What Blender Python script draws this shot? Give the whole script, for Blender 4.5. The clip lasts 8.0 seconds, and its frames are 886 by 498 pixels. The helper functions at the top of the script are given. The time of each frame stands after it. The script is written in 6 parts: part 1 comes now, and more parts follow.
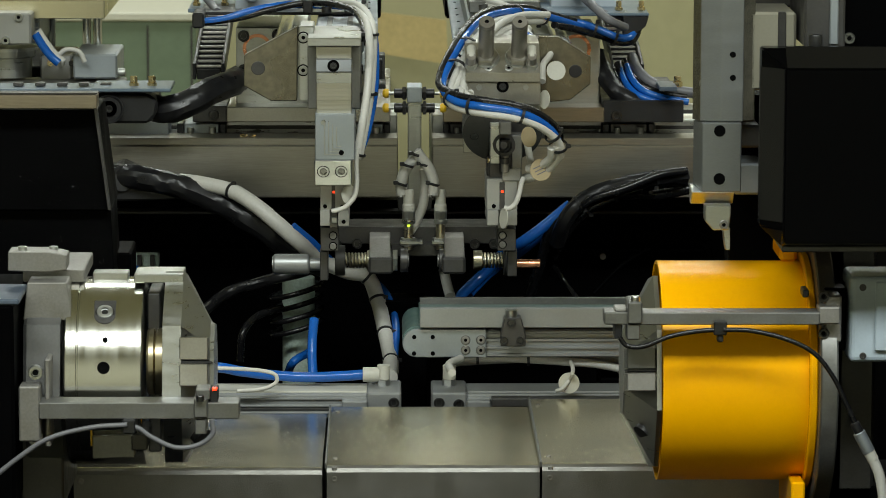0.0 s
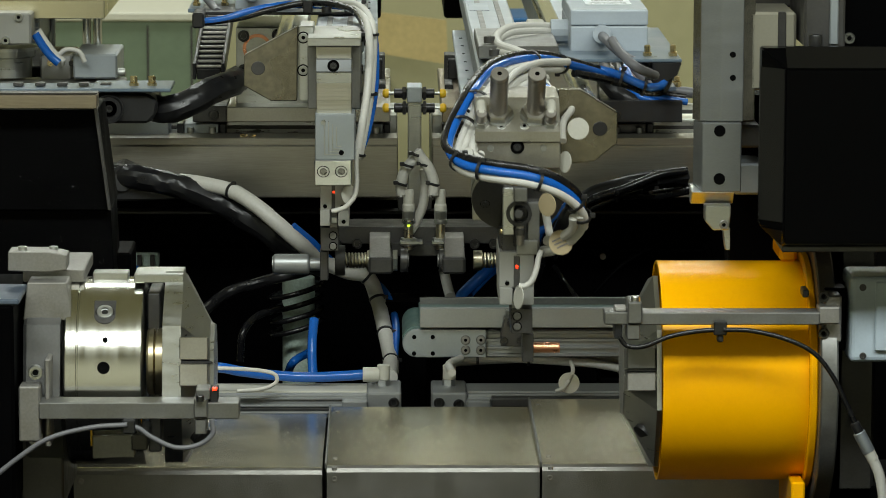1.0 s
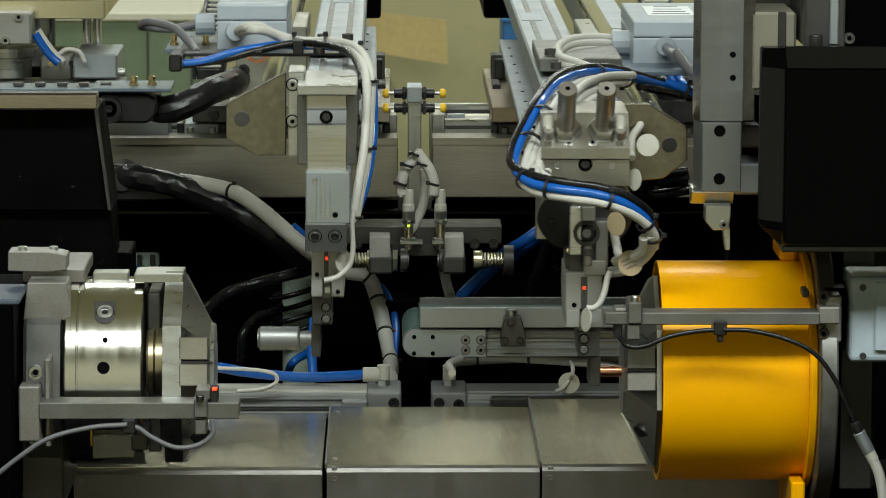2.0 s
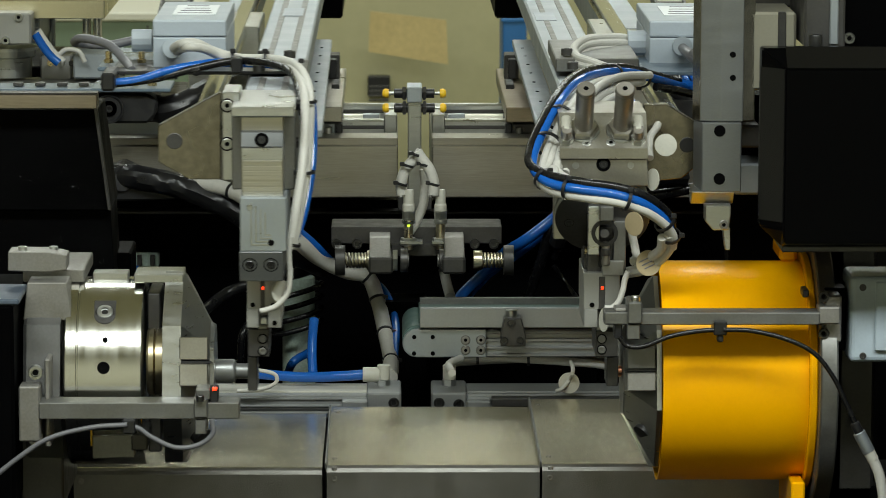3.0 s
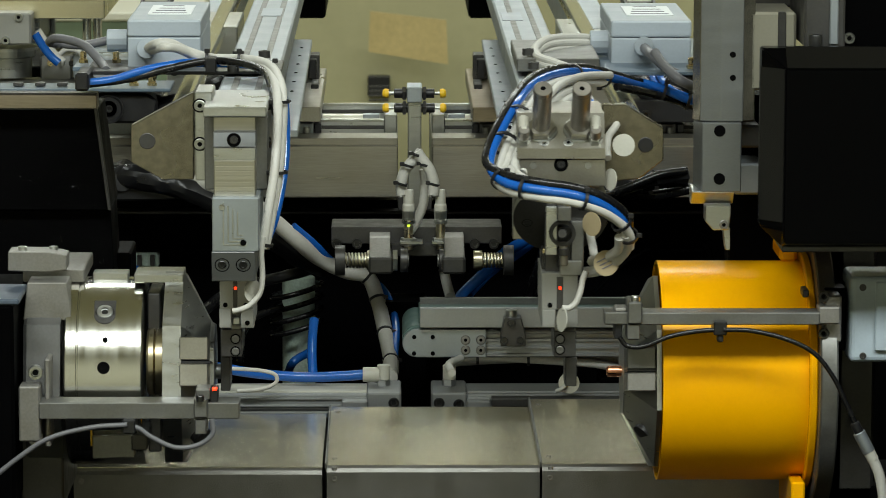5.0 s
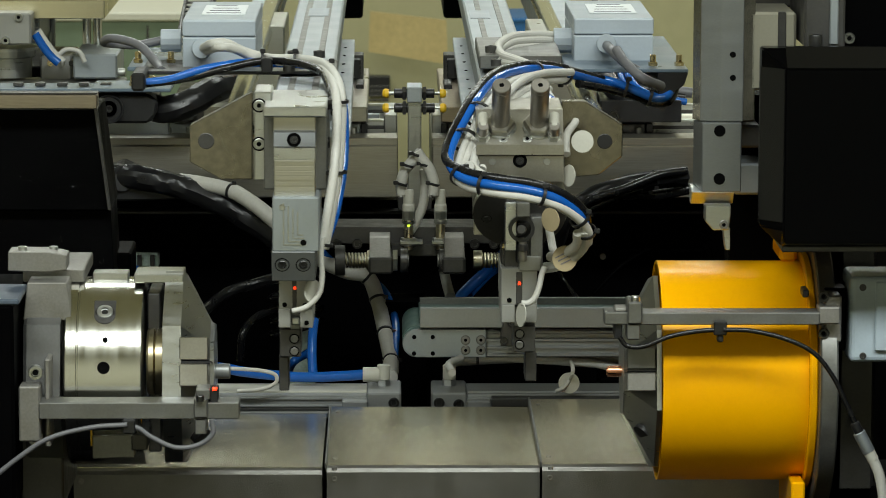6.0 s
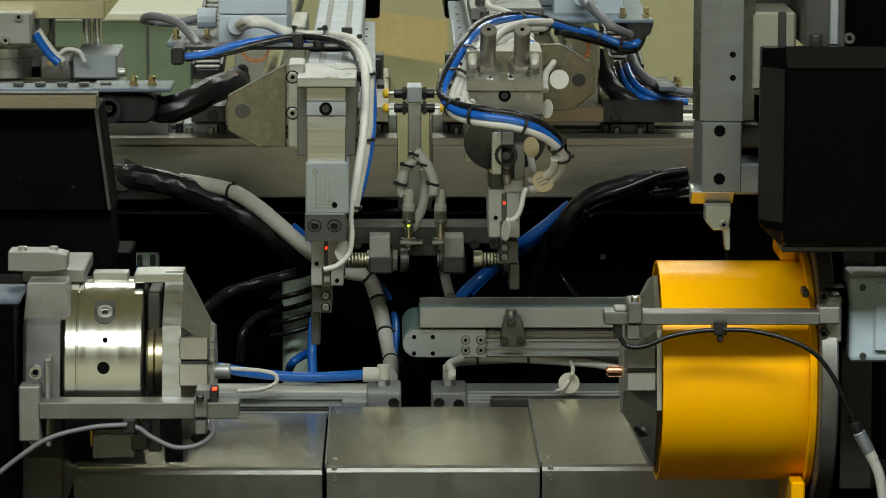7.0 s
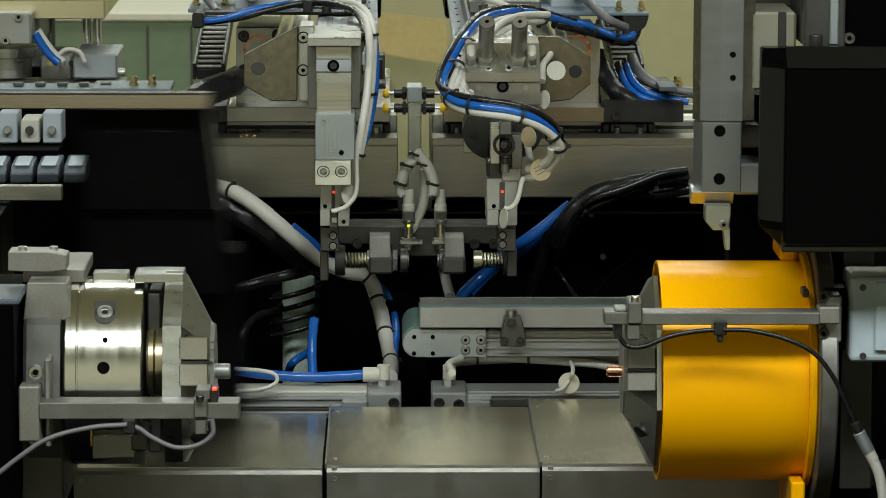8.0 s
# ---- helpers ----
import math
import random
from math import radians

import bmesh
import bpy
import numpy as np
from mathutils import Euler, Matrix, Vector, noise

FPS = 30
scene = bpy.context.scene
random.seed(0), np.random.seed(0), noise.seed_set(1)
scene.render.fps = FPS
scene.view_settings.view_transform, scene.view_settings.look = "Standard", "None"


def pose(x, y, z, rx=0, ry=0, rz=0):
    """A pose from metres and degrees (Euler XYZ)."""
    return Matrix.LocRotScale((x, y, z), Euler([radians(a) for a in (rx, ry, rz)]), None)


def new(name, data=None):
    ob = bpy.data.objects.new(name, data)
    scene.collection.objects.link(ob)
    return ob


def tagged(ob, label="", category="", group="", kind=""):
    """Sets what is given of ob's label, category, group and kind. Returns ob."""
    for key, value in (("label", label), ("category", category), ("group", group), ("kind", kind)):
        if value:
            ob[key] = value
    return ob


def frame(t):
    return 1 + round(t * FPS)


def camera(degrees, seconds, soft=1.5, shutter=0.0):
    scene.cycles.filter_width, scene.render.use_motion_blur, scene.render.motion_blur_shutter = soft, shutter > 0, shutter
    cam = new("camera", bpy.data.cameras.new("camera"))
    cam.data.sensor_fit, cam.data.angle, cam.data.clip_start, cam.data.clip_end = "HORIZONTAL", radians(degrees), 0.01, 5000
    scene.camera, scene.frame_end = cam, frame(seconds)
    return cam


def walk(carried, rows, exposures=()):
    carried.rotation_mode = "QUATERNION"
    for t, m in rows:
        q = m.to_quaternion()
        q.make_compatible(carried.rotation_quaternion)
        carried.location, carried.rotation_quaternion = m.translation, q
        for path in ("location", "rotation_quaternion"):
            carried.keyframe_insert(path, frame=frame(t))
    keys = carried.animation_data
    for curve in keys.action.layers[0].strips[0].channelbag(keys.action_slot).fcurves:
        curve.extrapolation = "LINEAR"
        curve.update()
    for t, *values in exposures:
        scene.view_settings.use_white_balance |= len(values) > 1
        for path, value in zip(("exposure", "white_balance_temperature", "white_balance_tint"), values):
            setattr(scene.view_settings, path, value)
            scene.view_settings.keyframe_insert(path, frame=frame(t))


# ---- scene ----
cam = camera(12.781, 8.0, soft=0.75, shutter=0.5)
cam.data.dof.use_dof, cam.data.dof.focus_distance, cam.data.dof.aperture_fstop = True, 3.95, 38.0
CAM = pose(-0.0480, -3.4459, 1.6206, 81.5429, -0.1156, -0.7772)
walk(cam, [(0, CAM), (8.0, CAM)], exposures=[(0, 0.0), (8.0, 0.0)])

# world and lamps: a factory hall under rows of ceiling luminaires
world = bpy.data.worlds.new("hall_light")
scene.world = world
world.use_nodes = True
world.node_tree.nodes["Background"].inputs[0].default_value = (0.9, 1.0, 0.95, 1)
world.node_tree.nodes["Background"].inputs[1].default_value = 0.05


def ceiling_lamp(x, y, power, sx=0.35, sy=2.4, z=3.9):
    data = bpy.data.lights.new("ceiling_lamp", "AREA")
    data.shape, data.size, data.size_y, data.energy = "RECTANGLE", sx, sy, power
    data.color = (0.93, 1.0, 0.95)
    ob = new("ceiling_lamp", data)
    ob.matrix_basis = pose(x, y, z)
    return ob


# The row at 6.6 is added to brighten the north wall.
LAMP_ROWS = [(-2.6, 98, 0.80), (3.2, 37, 0.5), (6.6, 42, 0.6)]
for ly, power, depth in LAMP_ROWS:
    for lx in (-1.65, 0.1, 1.85):
        ceiling_lamp(lx, ly, power, 1.68, depth)

# ---------------------------------------------------------------- materials
MATS = {}


def mat(name, color, rough=0.5, metal=0.0, var=0.12, scale=30.0, bump=0.05, stretch=(1, 1, 1), fine=400.0, spec=0.5, coat=0.0, speck=None, stain=0.0):
    """A surface with variation at two sizes, and fine relief."""
    if name in MATS:
        return MATS[name]
    m = bpy.data.materials.new(name)
    m.use_nodes = True
    nt = m.node_tree
    nd, ln = nt.nodes, nt.links
    b = nd["Principled BSDF"]
    b.inputs["Metallic"].default_value = metal
    b.inputs["Specular IOR Level"].default_value = spec
    b.inputs["Coat Weight"].default_value = coat
    b.inputs["Coat Roughness"].default_value = 0.15
    tc = nd.new("ShaderNodeTexCoord")
    mp = nd.new("ShaderNodeMapping")
    mp.inputs["Scale"].default_value = stretch
    ln.new(tc.outputs["Object"], mp.inputs["Vector"])
    n1 = nd.new("ShaderNodeTexNoise")
    n1.inputs["Scale"].default_value, n1.inputs["Detail"].default_value = scale, 5
    ln.new(mp.outputs[0], n1.inputs["Vector"])
    n2 = nd.new("ShaderNodeTexNoise")
    n2.inputs["Scale"].default_value, n2.inputs["Detail"].default_value = fine, 3
    ln.new(mp.outputs[0], n2.inputs["Vector"])
    mix = nd.new("ShaderNodeMath")
    mix.operation = "ADD"
    ln.new(n1.outputs["Fac"], mix.inputs[0])
    ln.new(n2.outputs["Fac"], mix.inputs[1])
    ramp = nd.new("ShaderNodeMapRange")
    ramp.inputs["From Min"].default_value, ramp.inputs["From Max"].default_value = 0.6, 1.4
    ramp.inputs["To Min"].default_value, ramp.inputs["To Max"].default_value = 1 - var, 1 + var
    ln.new(mix.outputs[0], ramp.inputs["Value"])
    mul = nd.new("ShaderNodeMix")
    mul.data_type, mul.blend_type = "RGBA", "MULTIPLY"
    mul.inputs[0].default_value = 1
    mul.inputs[6].default_value = (*color, 1)
    ln.new(ramp.outputs[0], mul.inputs[7])
    last = mul.outputs[2]
    if stain:
        n3 = nd.new("ShaderNodeTexNoise")
        n3.inputs["Scale"].default_value, n3.inputs["Detail"].default_value = scale * 0.35, 6
        ln.new(tc.outputs["Object"], n3.inputs["Vector"])
        r3 = nd.new("ShaderNodeMapRange")
        r3.inputs["From Min"].default_value, r3.inputs["From Max"].default_value = 0.5, 0.7
        r3.inputs["To Max"].default_value = stain
        ln.new(n3.outputs["Fac"], r3.inputs["Value"])
        m3 = nd.new("ShaderNodeMix")
        m3.data_type, m3.blend_type = "RGBA", "MIX"
        ln.new(r3.outputs[0], m3.inputs[0])
        ln.new(last, m3.inputs[6])
        m3.inputs[7].default_value = (color[0] * 0.55, color[1] * 0.5, color[2] * 0.4, 1)
        last = m3.outputs[2]
    if speck:
        v = nd.new("ShaderNodeTexVoronoi")
        v.inputs["Scale"].default_value = speck[0]
        ln.new(tc.outputs["Object"], v.inputs["Vector"])
        w = nd.new("ShaderNodeTexNoise")
        w.inputs["Scale"].default_value = 14
        ln.new(tc.outputs["Object"], w.inputs["Vector"])
        lim = nd.new("ShaderNodeMath")
        lim.operation = "MULTIPLY_ADD"
        ln.new(w.outputs["Fac"], lim.inputs[0])
        lim.inputs[1].default_value, lim.inputs[2].default_value = speck[1], -speck[1] * 0.53
        lt = nd.new("ShaderNodeMath")
        lt.operation = "LESS_THAN"
        ln.new(v.outputs["Distance"], lt.inputs[0])
        ln.new(lim.outputs[0], lt.inputs[1])
        m4 = nd.new("ShaderNodeMix")
        m4.data_type = "RGBA"
        ln.new(lt.outputs[0], m4.inputs[0])
        ln.new(last, m4.inputs[6])
        m4.inputs[7].default_value = (0.45, 0.45, 0.42, 1)
        last = m4.outputs[2]
    ln.new(last, b.inputs["Base Color"])
    rr = nd.new("ShaderNodeMapRange")
    rr.inputs["From Min"].default_value, rr.inputs["From Max"].default_value = 0.3, 0.7
    rr.inputs["To Min"].default_value, rr.inputs["To Max"].default_value = max(0.03, rough * 0.8), min(1, rough * 1.25)
    ln.new(n1.outputs["Fac"], rr.inputs["Value"])
    ln.new(rr.outputs[0], b.inputs["Roughness"])
    if bump:
        bp = nd.new("ShaderNodeBump")
        bp.inputs["Strength"].default_value, bp.inputs["Distance"].default_value = bump, 0.001
        ln.new(n2.outputs["Fac"], bp.inputs["Height"])
        ln.new(bp.outputs[0], b.inputs["Normal"])
    MATS[name] = m
    return m


def glow(name, color, strength):
    m = bpy.data.materials.new(name)
    m.use_nodes = True
    b = m.node_tree.nodes["Principled BSDF"]
    b.inputs["Base Color"].default_value = (*color, 1)
    b.inputs["Emission Color"].default_value = (*color, 1)
    b.inputs["Emission Strength"].default_value = strength
    return m


steel = mat("ground steel", (0.47, 0.48, 0.46), 0.33, 1.0, 0.10, 25, 0.06, (1, 1, 12), 300)
steel_h = mat("steel ground lengthwise", (0.355, 0.338, 0.29), 0.34, 0.85, 0.16, 18, 0.06, (0.15, 1, 3), 350, stain=0.3)
chrome = mat("polished chuck steel", (0.66, 0.655, 0.60), 0.17, 1.0, 0.04, 30, 0.012, (8, 0.6, 0.6), 260)
bright = mat("machined steel", (0.56, 0.57, 0.56), 0.32, 1.0, 0.08, 40, 0.05, (1, 1, 5), 420)
satin_shaft = mat("satin ground shaft", (0.82, 0.80, 0.70), 0.5, 0.7, 0.04, 40, 0.0)
milled = mat("milled steel with cutter marks", (0.50, 0.48, 0.41), 0.38, 1.0, 0.08, 30, 0.08, (0.05, 0.05, 8), 60)
# Bluish because cool daylight is put into the aluminium colour.
alu = mat("anodised aluminium, cool daylight tint", (0.37, 0.405, 0.435), 0.46, 0.8, 0.05, 20, 0.03, (1, 1, 1), 500)
alu_bead = mat("satin grey aluminium", (0.33, 0.33, 0.31), 0.48, 0.5, 0.05, 30, 0.04, (1, 1, 1), 700)
nickel = mat("nickel plated block", (0.39, 0.375, 0.33), 0.33, 0.95, 0.10, 30, 0.04, (1, 1, 1), 500)
scuffed = mat("scuffed plate steel", (0.24, 0.22, 0.175), 0.26, 1.0, 0.35, 9, 0.10, (1, 1, 1), 120, stain=0.45)
housing_steel = mat("dark grey housing steel", (0.13, 0.13, 0.127), 0.42, 0.7, 0.12, 40, 0.06, stain=0.2)
rough_way = mat("rough chip-coated way", (0.075, 0.07, 0.05), 0.6, 0.4, 0.6, 160, 0.6, (1, 1, 1), 900)
oxide = mat("black oxide steel", (0.075, 0.073, 0.07), 0.42, 0.6, 0.15, 60, 0.05)
# For flat discs: the shade inside bores and sockets is in this colour.
deep = mat("unlit bore", (0.003, 0.003, 0.003), 0.8, 0.0, 0.2, 60, 0.0, spec=0.02)
bolt_black = mat("black socket screw", (0.014, 0.014, 0.014), 0.3, 0.0, 0.2, 60, 0.03, spec=0.6)
alu_dim = mat("dull aluminium profile", (0.31, 0.32, 0.32), 0.42, 0.6, 0.06, 20, 0.03, (1, 1, 1), 500)
greysteel = mat("dull grey steel", (0.20, 0.20, 0.19), 0.45, 0.8, 0.12, 50, 0.06)
greypaint = mat("smooth blue-grey ground steel", (0.20, 0.21, 0.215), 0.36, 0.7, 0.08, 14, 0.05, (1, 1, 6), 300, stain=0.15)
cast = mat("grey cast steel", (0.30, 0.29, 0.27), 0.5, 0.8, 0.15, 40, 0.12, stain=0.3)
# Stainless; the beige wall's reflection is put into this colour.
sheet = mat("brushed stainless sheet, warm reflection tint", (0.84, 0.775, 0.56), 0.22, 1.0, 0.04, 4, 0.006, (0.5, 2, 2), 260)
# Same stainless on upright faces, their shade put into the darker colour.
sheet_rough = mat("grained stainless sheet, darkened upright side", (0.20, 0.195, 0.18), 0.42, 0.9, 0.2, 50, 0.3, (1, 1, 1), 1500)
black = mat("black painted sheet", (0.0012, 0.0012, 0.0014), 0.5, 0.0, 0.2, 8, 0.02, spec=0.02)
black_gloss = mat("glossy black enamel", (0.0012, 0.0012, 0.0014), 0.16, 0.0, 0.2, 8, 0.01, spec=0.035)
# Shinier, lighter copy of the enamel, for the sheen on the chamfers.
black_mirror = mat("black enamel with added sheen", (0.004, 0.004, 0.0045), 0.10, 0.0, 0.2, 8, 0.01, spec=0.35)
beige_block = mat("bead blasted carriage", (0.30, 0.285, 0.22), 0.5, 0.25, 0.06, 30, 0.04)
# Plain steel whose brown is a reflection put into the base colour.
brown_steel = mat("bare steel, brown reflection tint", (0.33, 0.28, 0.21), 0.34, 0.9, 0.18, 14, 0.06, (0.2, 1, 2), 260, stain=0.3)
black_chips = mat("black paint with metal chips", (0.002, 0.002, 0.0022), 0.45, 0.0, 0.2, 20, 0.05, spec=0.02)
blackplastic = mat("black plastic", (0.012, 0.012, 0.013), 0.38, 0.0, 0.2, 60, 0.06)
rubber = mat("black rubber hose", (0.007, 0.007, 0.008), 0.25, 0.0, 0.2, 60, 0.03, spec=0.45)
wrap = mat("black plastic wrap", (0.010, 0.010, 0.011), 0.32, 0.0, 0.3, 60, 0.2, (1, 1, 1), 45, spec=0.35)
yellow = mat("yellow enamel", (0.93, 0.425, 0.0005), 0.24, 0.0, 0.03, 10, 0.01, spec=0.14)
white_cable = mat("white cable", (0.52, 0.51, 0.47), 0.5, 0.0, 0.08, 40, 0.03)
white_plastic = mat("off white plastic", (0.50, 0.49, 0.43), 0.45, 0.0, 0.05, 50, 0.03)
blue = mat("blue polyurethane hose", (0.009, 0.10, 0.42), 0.13, 0.0, 0.08, 50, 0.02)
# Grey plastic with the cool window light mixed into its colour.
boxgrey = mat("grey enclosure plastic, cool daylight tint", (0.36, 0.405, 0.45), 0.45, 0.0, 0.05, 30, 0.05)
boxblue = mat("blue-grey enclosure", (0.40, 0.47, 0.53), 0.4, 0.0, 0.05, 30, 0.04)
greycable = mat("grey cable", (0.13, 0.13, 0.14), 0.42, 0.0, 0.1, 40, 0.03)
springsteel = mat("pale spring wire", (0.58, 0.53, 0.40), 0.3, 1.0, 0.08, 60, 0.03)
neck_steel = mat("oil browned steel", (0.46, 0.40, 0.27), 0.3, 1.0, 0.08, 30, 0.03, (8, 0.6, 0.6), 260)
brass = mat("pale brass", (0.66, 0.54, 0.30), 0.25, 1.0, 0.08, 60, 0.03)
copper = mat("copper bar", (0.72, 0.33, 0.19), 0.28, 1.0, 0.1, 60, 0.05, (1, 8, 8))
amber = mat("yellow rubber tip", (0.80, 0.50, 0.02), 0.4, 0.0, 0.06, 60, 0.02)
manila = mat("manila tag paper", (0.36, 0.29, 0.17), 0.6, 0.0, 0.05, 60, 0.0)
paper = mat("white label paper", (0.75, 0.78, 0.80), 0.5, 0.0, 0.03, 60, 0.0)
ink = mat("printed ink", (0.12, 0.12, 0.14), 0.6, 0.0, 0.05, 60, 0.0)
led = glow("red indicator", (1.0, 0.05, 0.01), 1.6)
led_green = glow("yellow green indicator", (0.6, 1.0, 0.05), 1.2)
floor_paint = mat("worn olive floor paint", (0.225, 0.205, 0.10), 0.5, 0.0, 0.12, 1.5, 0.05, fine=30)
floor_green = mat("green floor paint", (0.15, 0.20, 0.13), 0.5, 0.0, 0.12, 1.5, 0.05, fine=30)
wallpaint = mat("cream wall paint", (0.62, 0.60, 0.50), 0.7, 0.0, 0.06, 2, 0.05, fine=40)
# Cream for the unseen walls and ceiling, set for fill light.
wall_fill = mat("cream bounce surface", (0.58, 0.56, 0.46), 0.7, 0.0, 0.08, 2, 0.05, fine=40)
wall_olive = mat("beige wall paint", (0.42, 0.39, 0.22), 0.6, 0.0, 0.07, 1.2, 0.03, fine=25)
belt_green = mat("green conveyor belt", (0.09, 0.15, 0.14), 0.35, 0.0, 0.1, 40, 0.03)
satin = mat("satin nickel knob", (0.33, 0.31, 0.28), 0.42, 0.85, 0.05, 40, 0.02)
plywood = mat("light plywood", (0.52, 0.40, 0.17), 0.5, 0.0, 0.15, 6, 0.05, (1, 6, 1), 60)
slate = mat("slate blue painted lid", (0.07, 0.09, 0.12), 0.35, 0.0, 0.1, 20, 0.03)
tray_blue = mat("blue-grey painted tray", (0.13, 0.175, 0.225), 0.32, 0.2, 0.1, 20, 0.03)
bluepaint = mat("blue painted steel", (0.02, 0.12, 0.32), 0.4, 0.0, 0.1, 10, 0.03)
teal = mat("pale green painted casting", (0.42, 0.52, 0.46), 0.5, 0.0, 0.3, 30, 0.1, stain=0.6)

# ---------------------------------------------------------------- mesh helpers
BASE = {}


def thing(name, at, label, category, group="", kind=""):
    ob = new(name)
    ob.empty_display_size = 0.02
    ob.matrix_basis = pose(*at)
    BASE[ob.name] = Vector(at)
    return tagged(ob, label, category, group, kind)


def part(name, bm, material, parent=None, label="", smooth=True):
    """Links a bmesh, given in world metres, as one mesh object under a thing or a part."""
    me = bpy.data.meshes.new(name)
    base = BASE[parent.name] if parent else Vector((0, 0, 0))
    if not parent:
        base = sum((v.co for v in bm.verts), Vector()) / max(1, len(bm.verts))
    for v in bm.verts:
        v.co -= base
    if smooth:
        for e in bm.edges:
            if len(e.link_faces) == 2 and e.calc_face_angle(3.2) > 0.45:
                e.smooth = False
    bm.to_mesh(me)
    bm.free()
    me.materials.append(material)
    ob = new(name, me)
    if parent:
        ob.parent = parent
    else:
        ob.matrix_basis = Matrix.Translation(base)
    BASE[ob.name] = base
    if label:
        tagged(ob, label)
    return ob


def joined(*bms):
    out = bmesh.new()
    for b in bms:
        me = bpy.data.meshes.new("tmp")
        b.to_mesh(me)
        b.free()
        out.from_mesh(me)
        bpy.data.meshes.remove(me)
    return out


def box(c, s, bevel=0.0008, seg=1):
    bm = bmesh.new()
    bmesh.ops.create_cube(bm, size=1)
    for v in bm.verts:
        v.co = Vector((v.co.x * s[0], v.co.y * s[1], v.co.z * s[2])) + Vector(c)
    bevel = min(bevel, min(s) * 0.3)
    if bevel > 0:
        bmesh.ops.bevel(bm, geom=bm.edges[:], offset=bevel, segments=seg, affect="EDGES", profile=0.5)
    return bm


def prism(poly, y0, y1, bevel=0.0008):
    """A plate whose outline lies in the x-z plane, from y0 to y1."""
    bm = bmesh.new()
    a = [bm.verts.new((x, y0, z)) for x, z in poly]
    f = bm.faces.new(a)
    r = bmesh.ops.extrude_face_region(bm, geom=[f])
    for v in r["geom"]:
        if isinstance(v, bmesh.types.BMVert):
            v.co.y = y1
    bmesh.ops.recalc_face_normals(bm, faces=bm.faces)
    if bevel:
        bmesh.ops.bevel(bm, geom=bm.edges[:], offset=bevel, segments=1, affect="EDGES")
    return bm


def slab(poly, z0, z1, bevel=0.0008):
    """A plate whose outline lies in the x-y plane, from z0 to z1."""
    bm = bmesh.new()
    f = bm.faces.new([bm.verts.new((x, y, z0)) for x, y in poly])
    r = bmesh.ops.extrude_face_region(bm, geom=[f])
    for v in r["geom"]:
        if isinstance(v, bmesh.types.BMVert):
            v.co.z = z1
    bmesh.ops.recalc_face_normals(bm, faces=bm.faces)
    if bevel:
        bmesh.ops.bevel(bm, geom=bm.edges[:], offset=bevel, segments=1, affect="EDGES")
    return bm


def side(poly, x0, x1, bevel=0.0008):
    """A plate whose outline lies in the y-z plane, from x0 to x1."""
    bm = bmesh.new()
    f = bm.faces.new([bm.verts.new((x0, y, z)) for y, z in poly])
    r = bmesh.ops.extrude_face_region(bm, geom=[f])
    for v in r["geom"]:
        if isinstance(v, bmesh.types.BMVert):
            v.co.x = x1
    bmesh.ops.recalc_face_normals(bm, faces=bm.faces)
    if bevel:
        bmesh.ops.bevel(bm, geom=bm.edges[:], offset=bevel, segments=1, affect="EDGES")
    return bm


def turned(profile, origin, axis, seg=40, phase=0.0):
    """A turned solid: profile of (radius, distance along the axis), closed to the axis at both ends."""
    ax = Vector(axis).normalized()
    u = ax.orthogonal().normalized()
    w = ax.cross(u)
    o = Vector(origin)
    bm = bmesh.new()
    rings = []
    for r, d in profile:
        if r < 1e-6:
            rings.append([bm.verts.new(o + ax * d)])
        else:
            rings.append([bm.verts.new(o + ax * d + (u * math.cos(2 * math.pi * (k + phase) / seg) + w * math.sin(2 * math.pi * (k + phase) / seg)) * r) for k in range(seg)])
    for a, b in zip(rings, rings[1:]):
        for k in range(seg):
            j = (k + 1) % seg
            if len(a) == 1 and len(b) == 1:
                continue
            if len(a) == 1:
                bm.faces.new((a[0], b[k], b[j]))
            elif len(b) == 1:
                bm.faces.new((a[k], a[j], b[0]))
            else:
                bm.faces.new((a[k], a[j], b[j], b[k]))
    bmesh.ops.recalc_face_normals(bm, faces=bm.faces)
    for f in bm.faces:
        f.smooth = seg > 8
    return bm


def rod(p0, p1, r, seg=24, ch=0.0006):
    p0, p1 = Vector(p0), Vector(p1)
    d = (p1 - p0).length
    ch = min(ch, r * 0.4, d * 0.3)
    return turned([(0, 0), (r - ch, 0), (r, ch), (r, d - ch), (r - ch, d), (0, d)], p0, p1 - p0, seg)


def smooth_line(pts, n=8):
    pts = [Vector(p) for p in pts]
    if len(pts) < 3:
        return pts
    ext = [pts[0] * 2 - pts[1]] + pts + [pts[-1] * 2 - pts[-2]]
    out = []
    for i in range(1, len(ext) - 2):
        a, b, c, d = ext[i - 1:i + 3]
        for k in range(n):
            t = k / n
            out.append(0.5 * ((2 * b) + (c - a) * t + (2 * a - 5 * b + 4 * c - d) * t * t + (3 * b - a - 3 * c + d) * t ** 3))
    out.append(pts[-1])
    return out


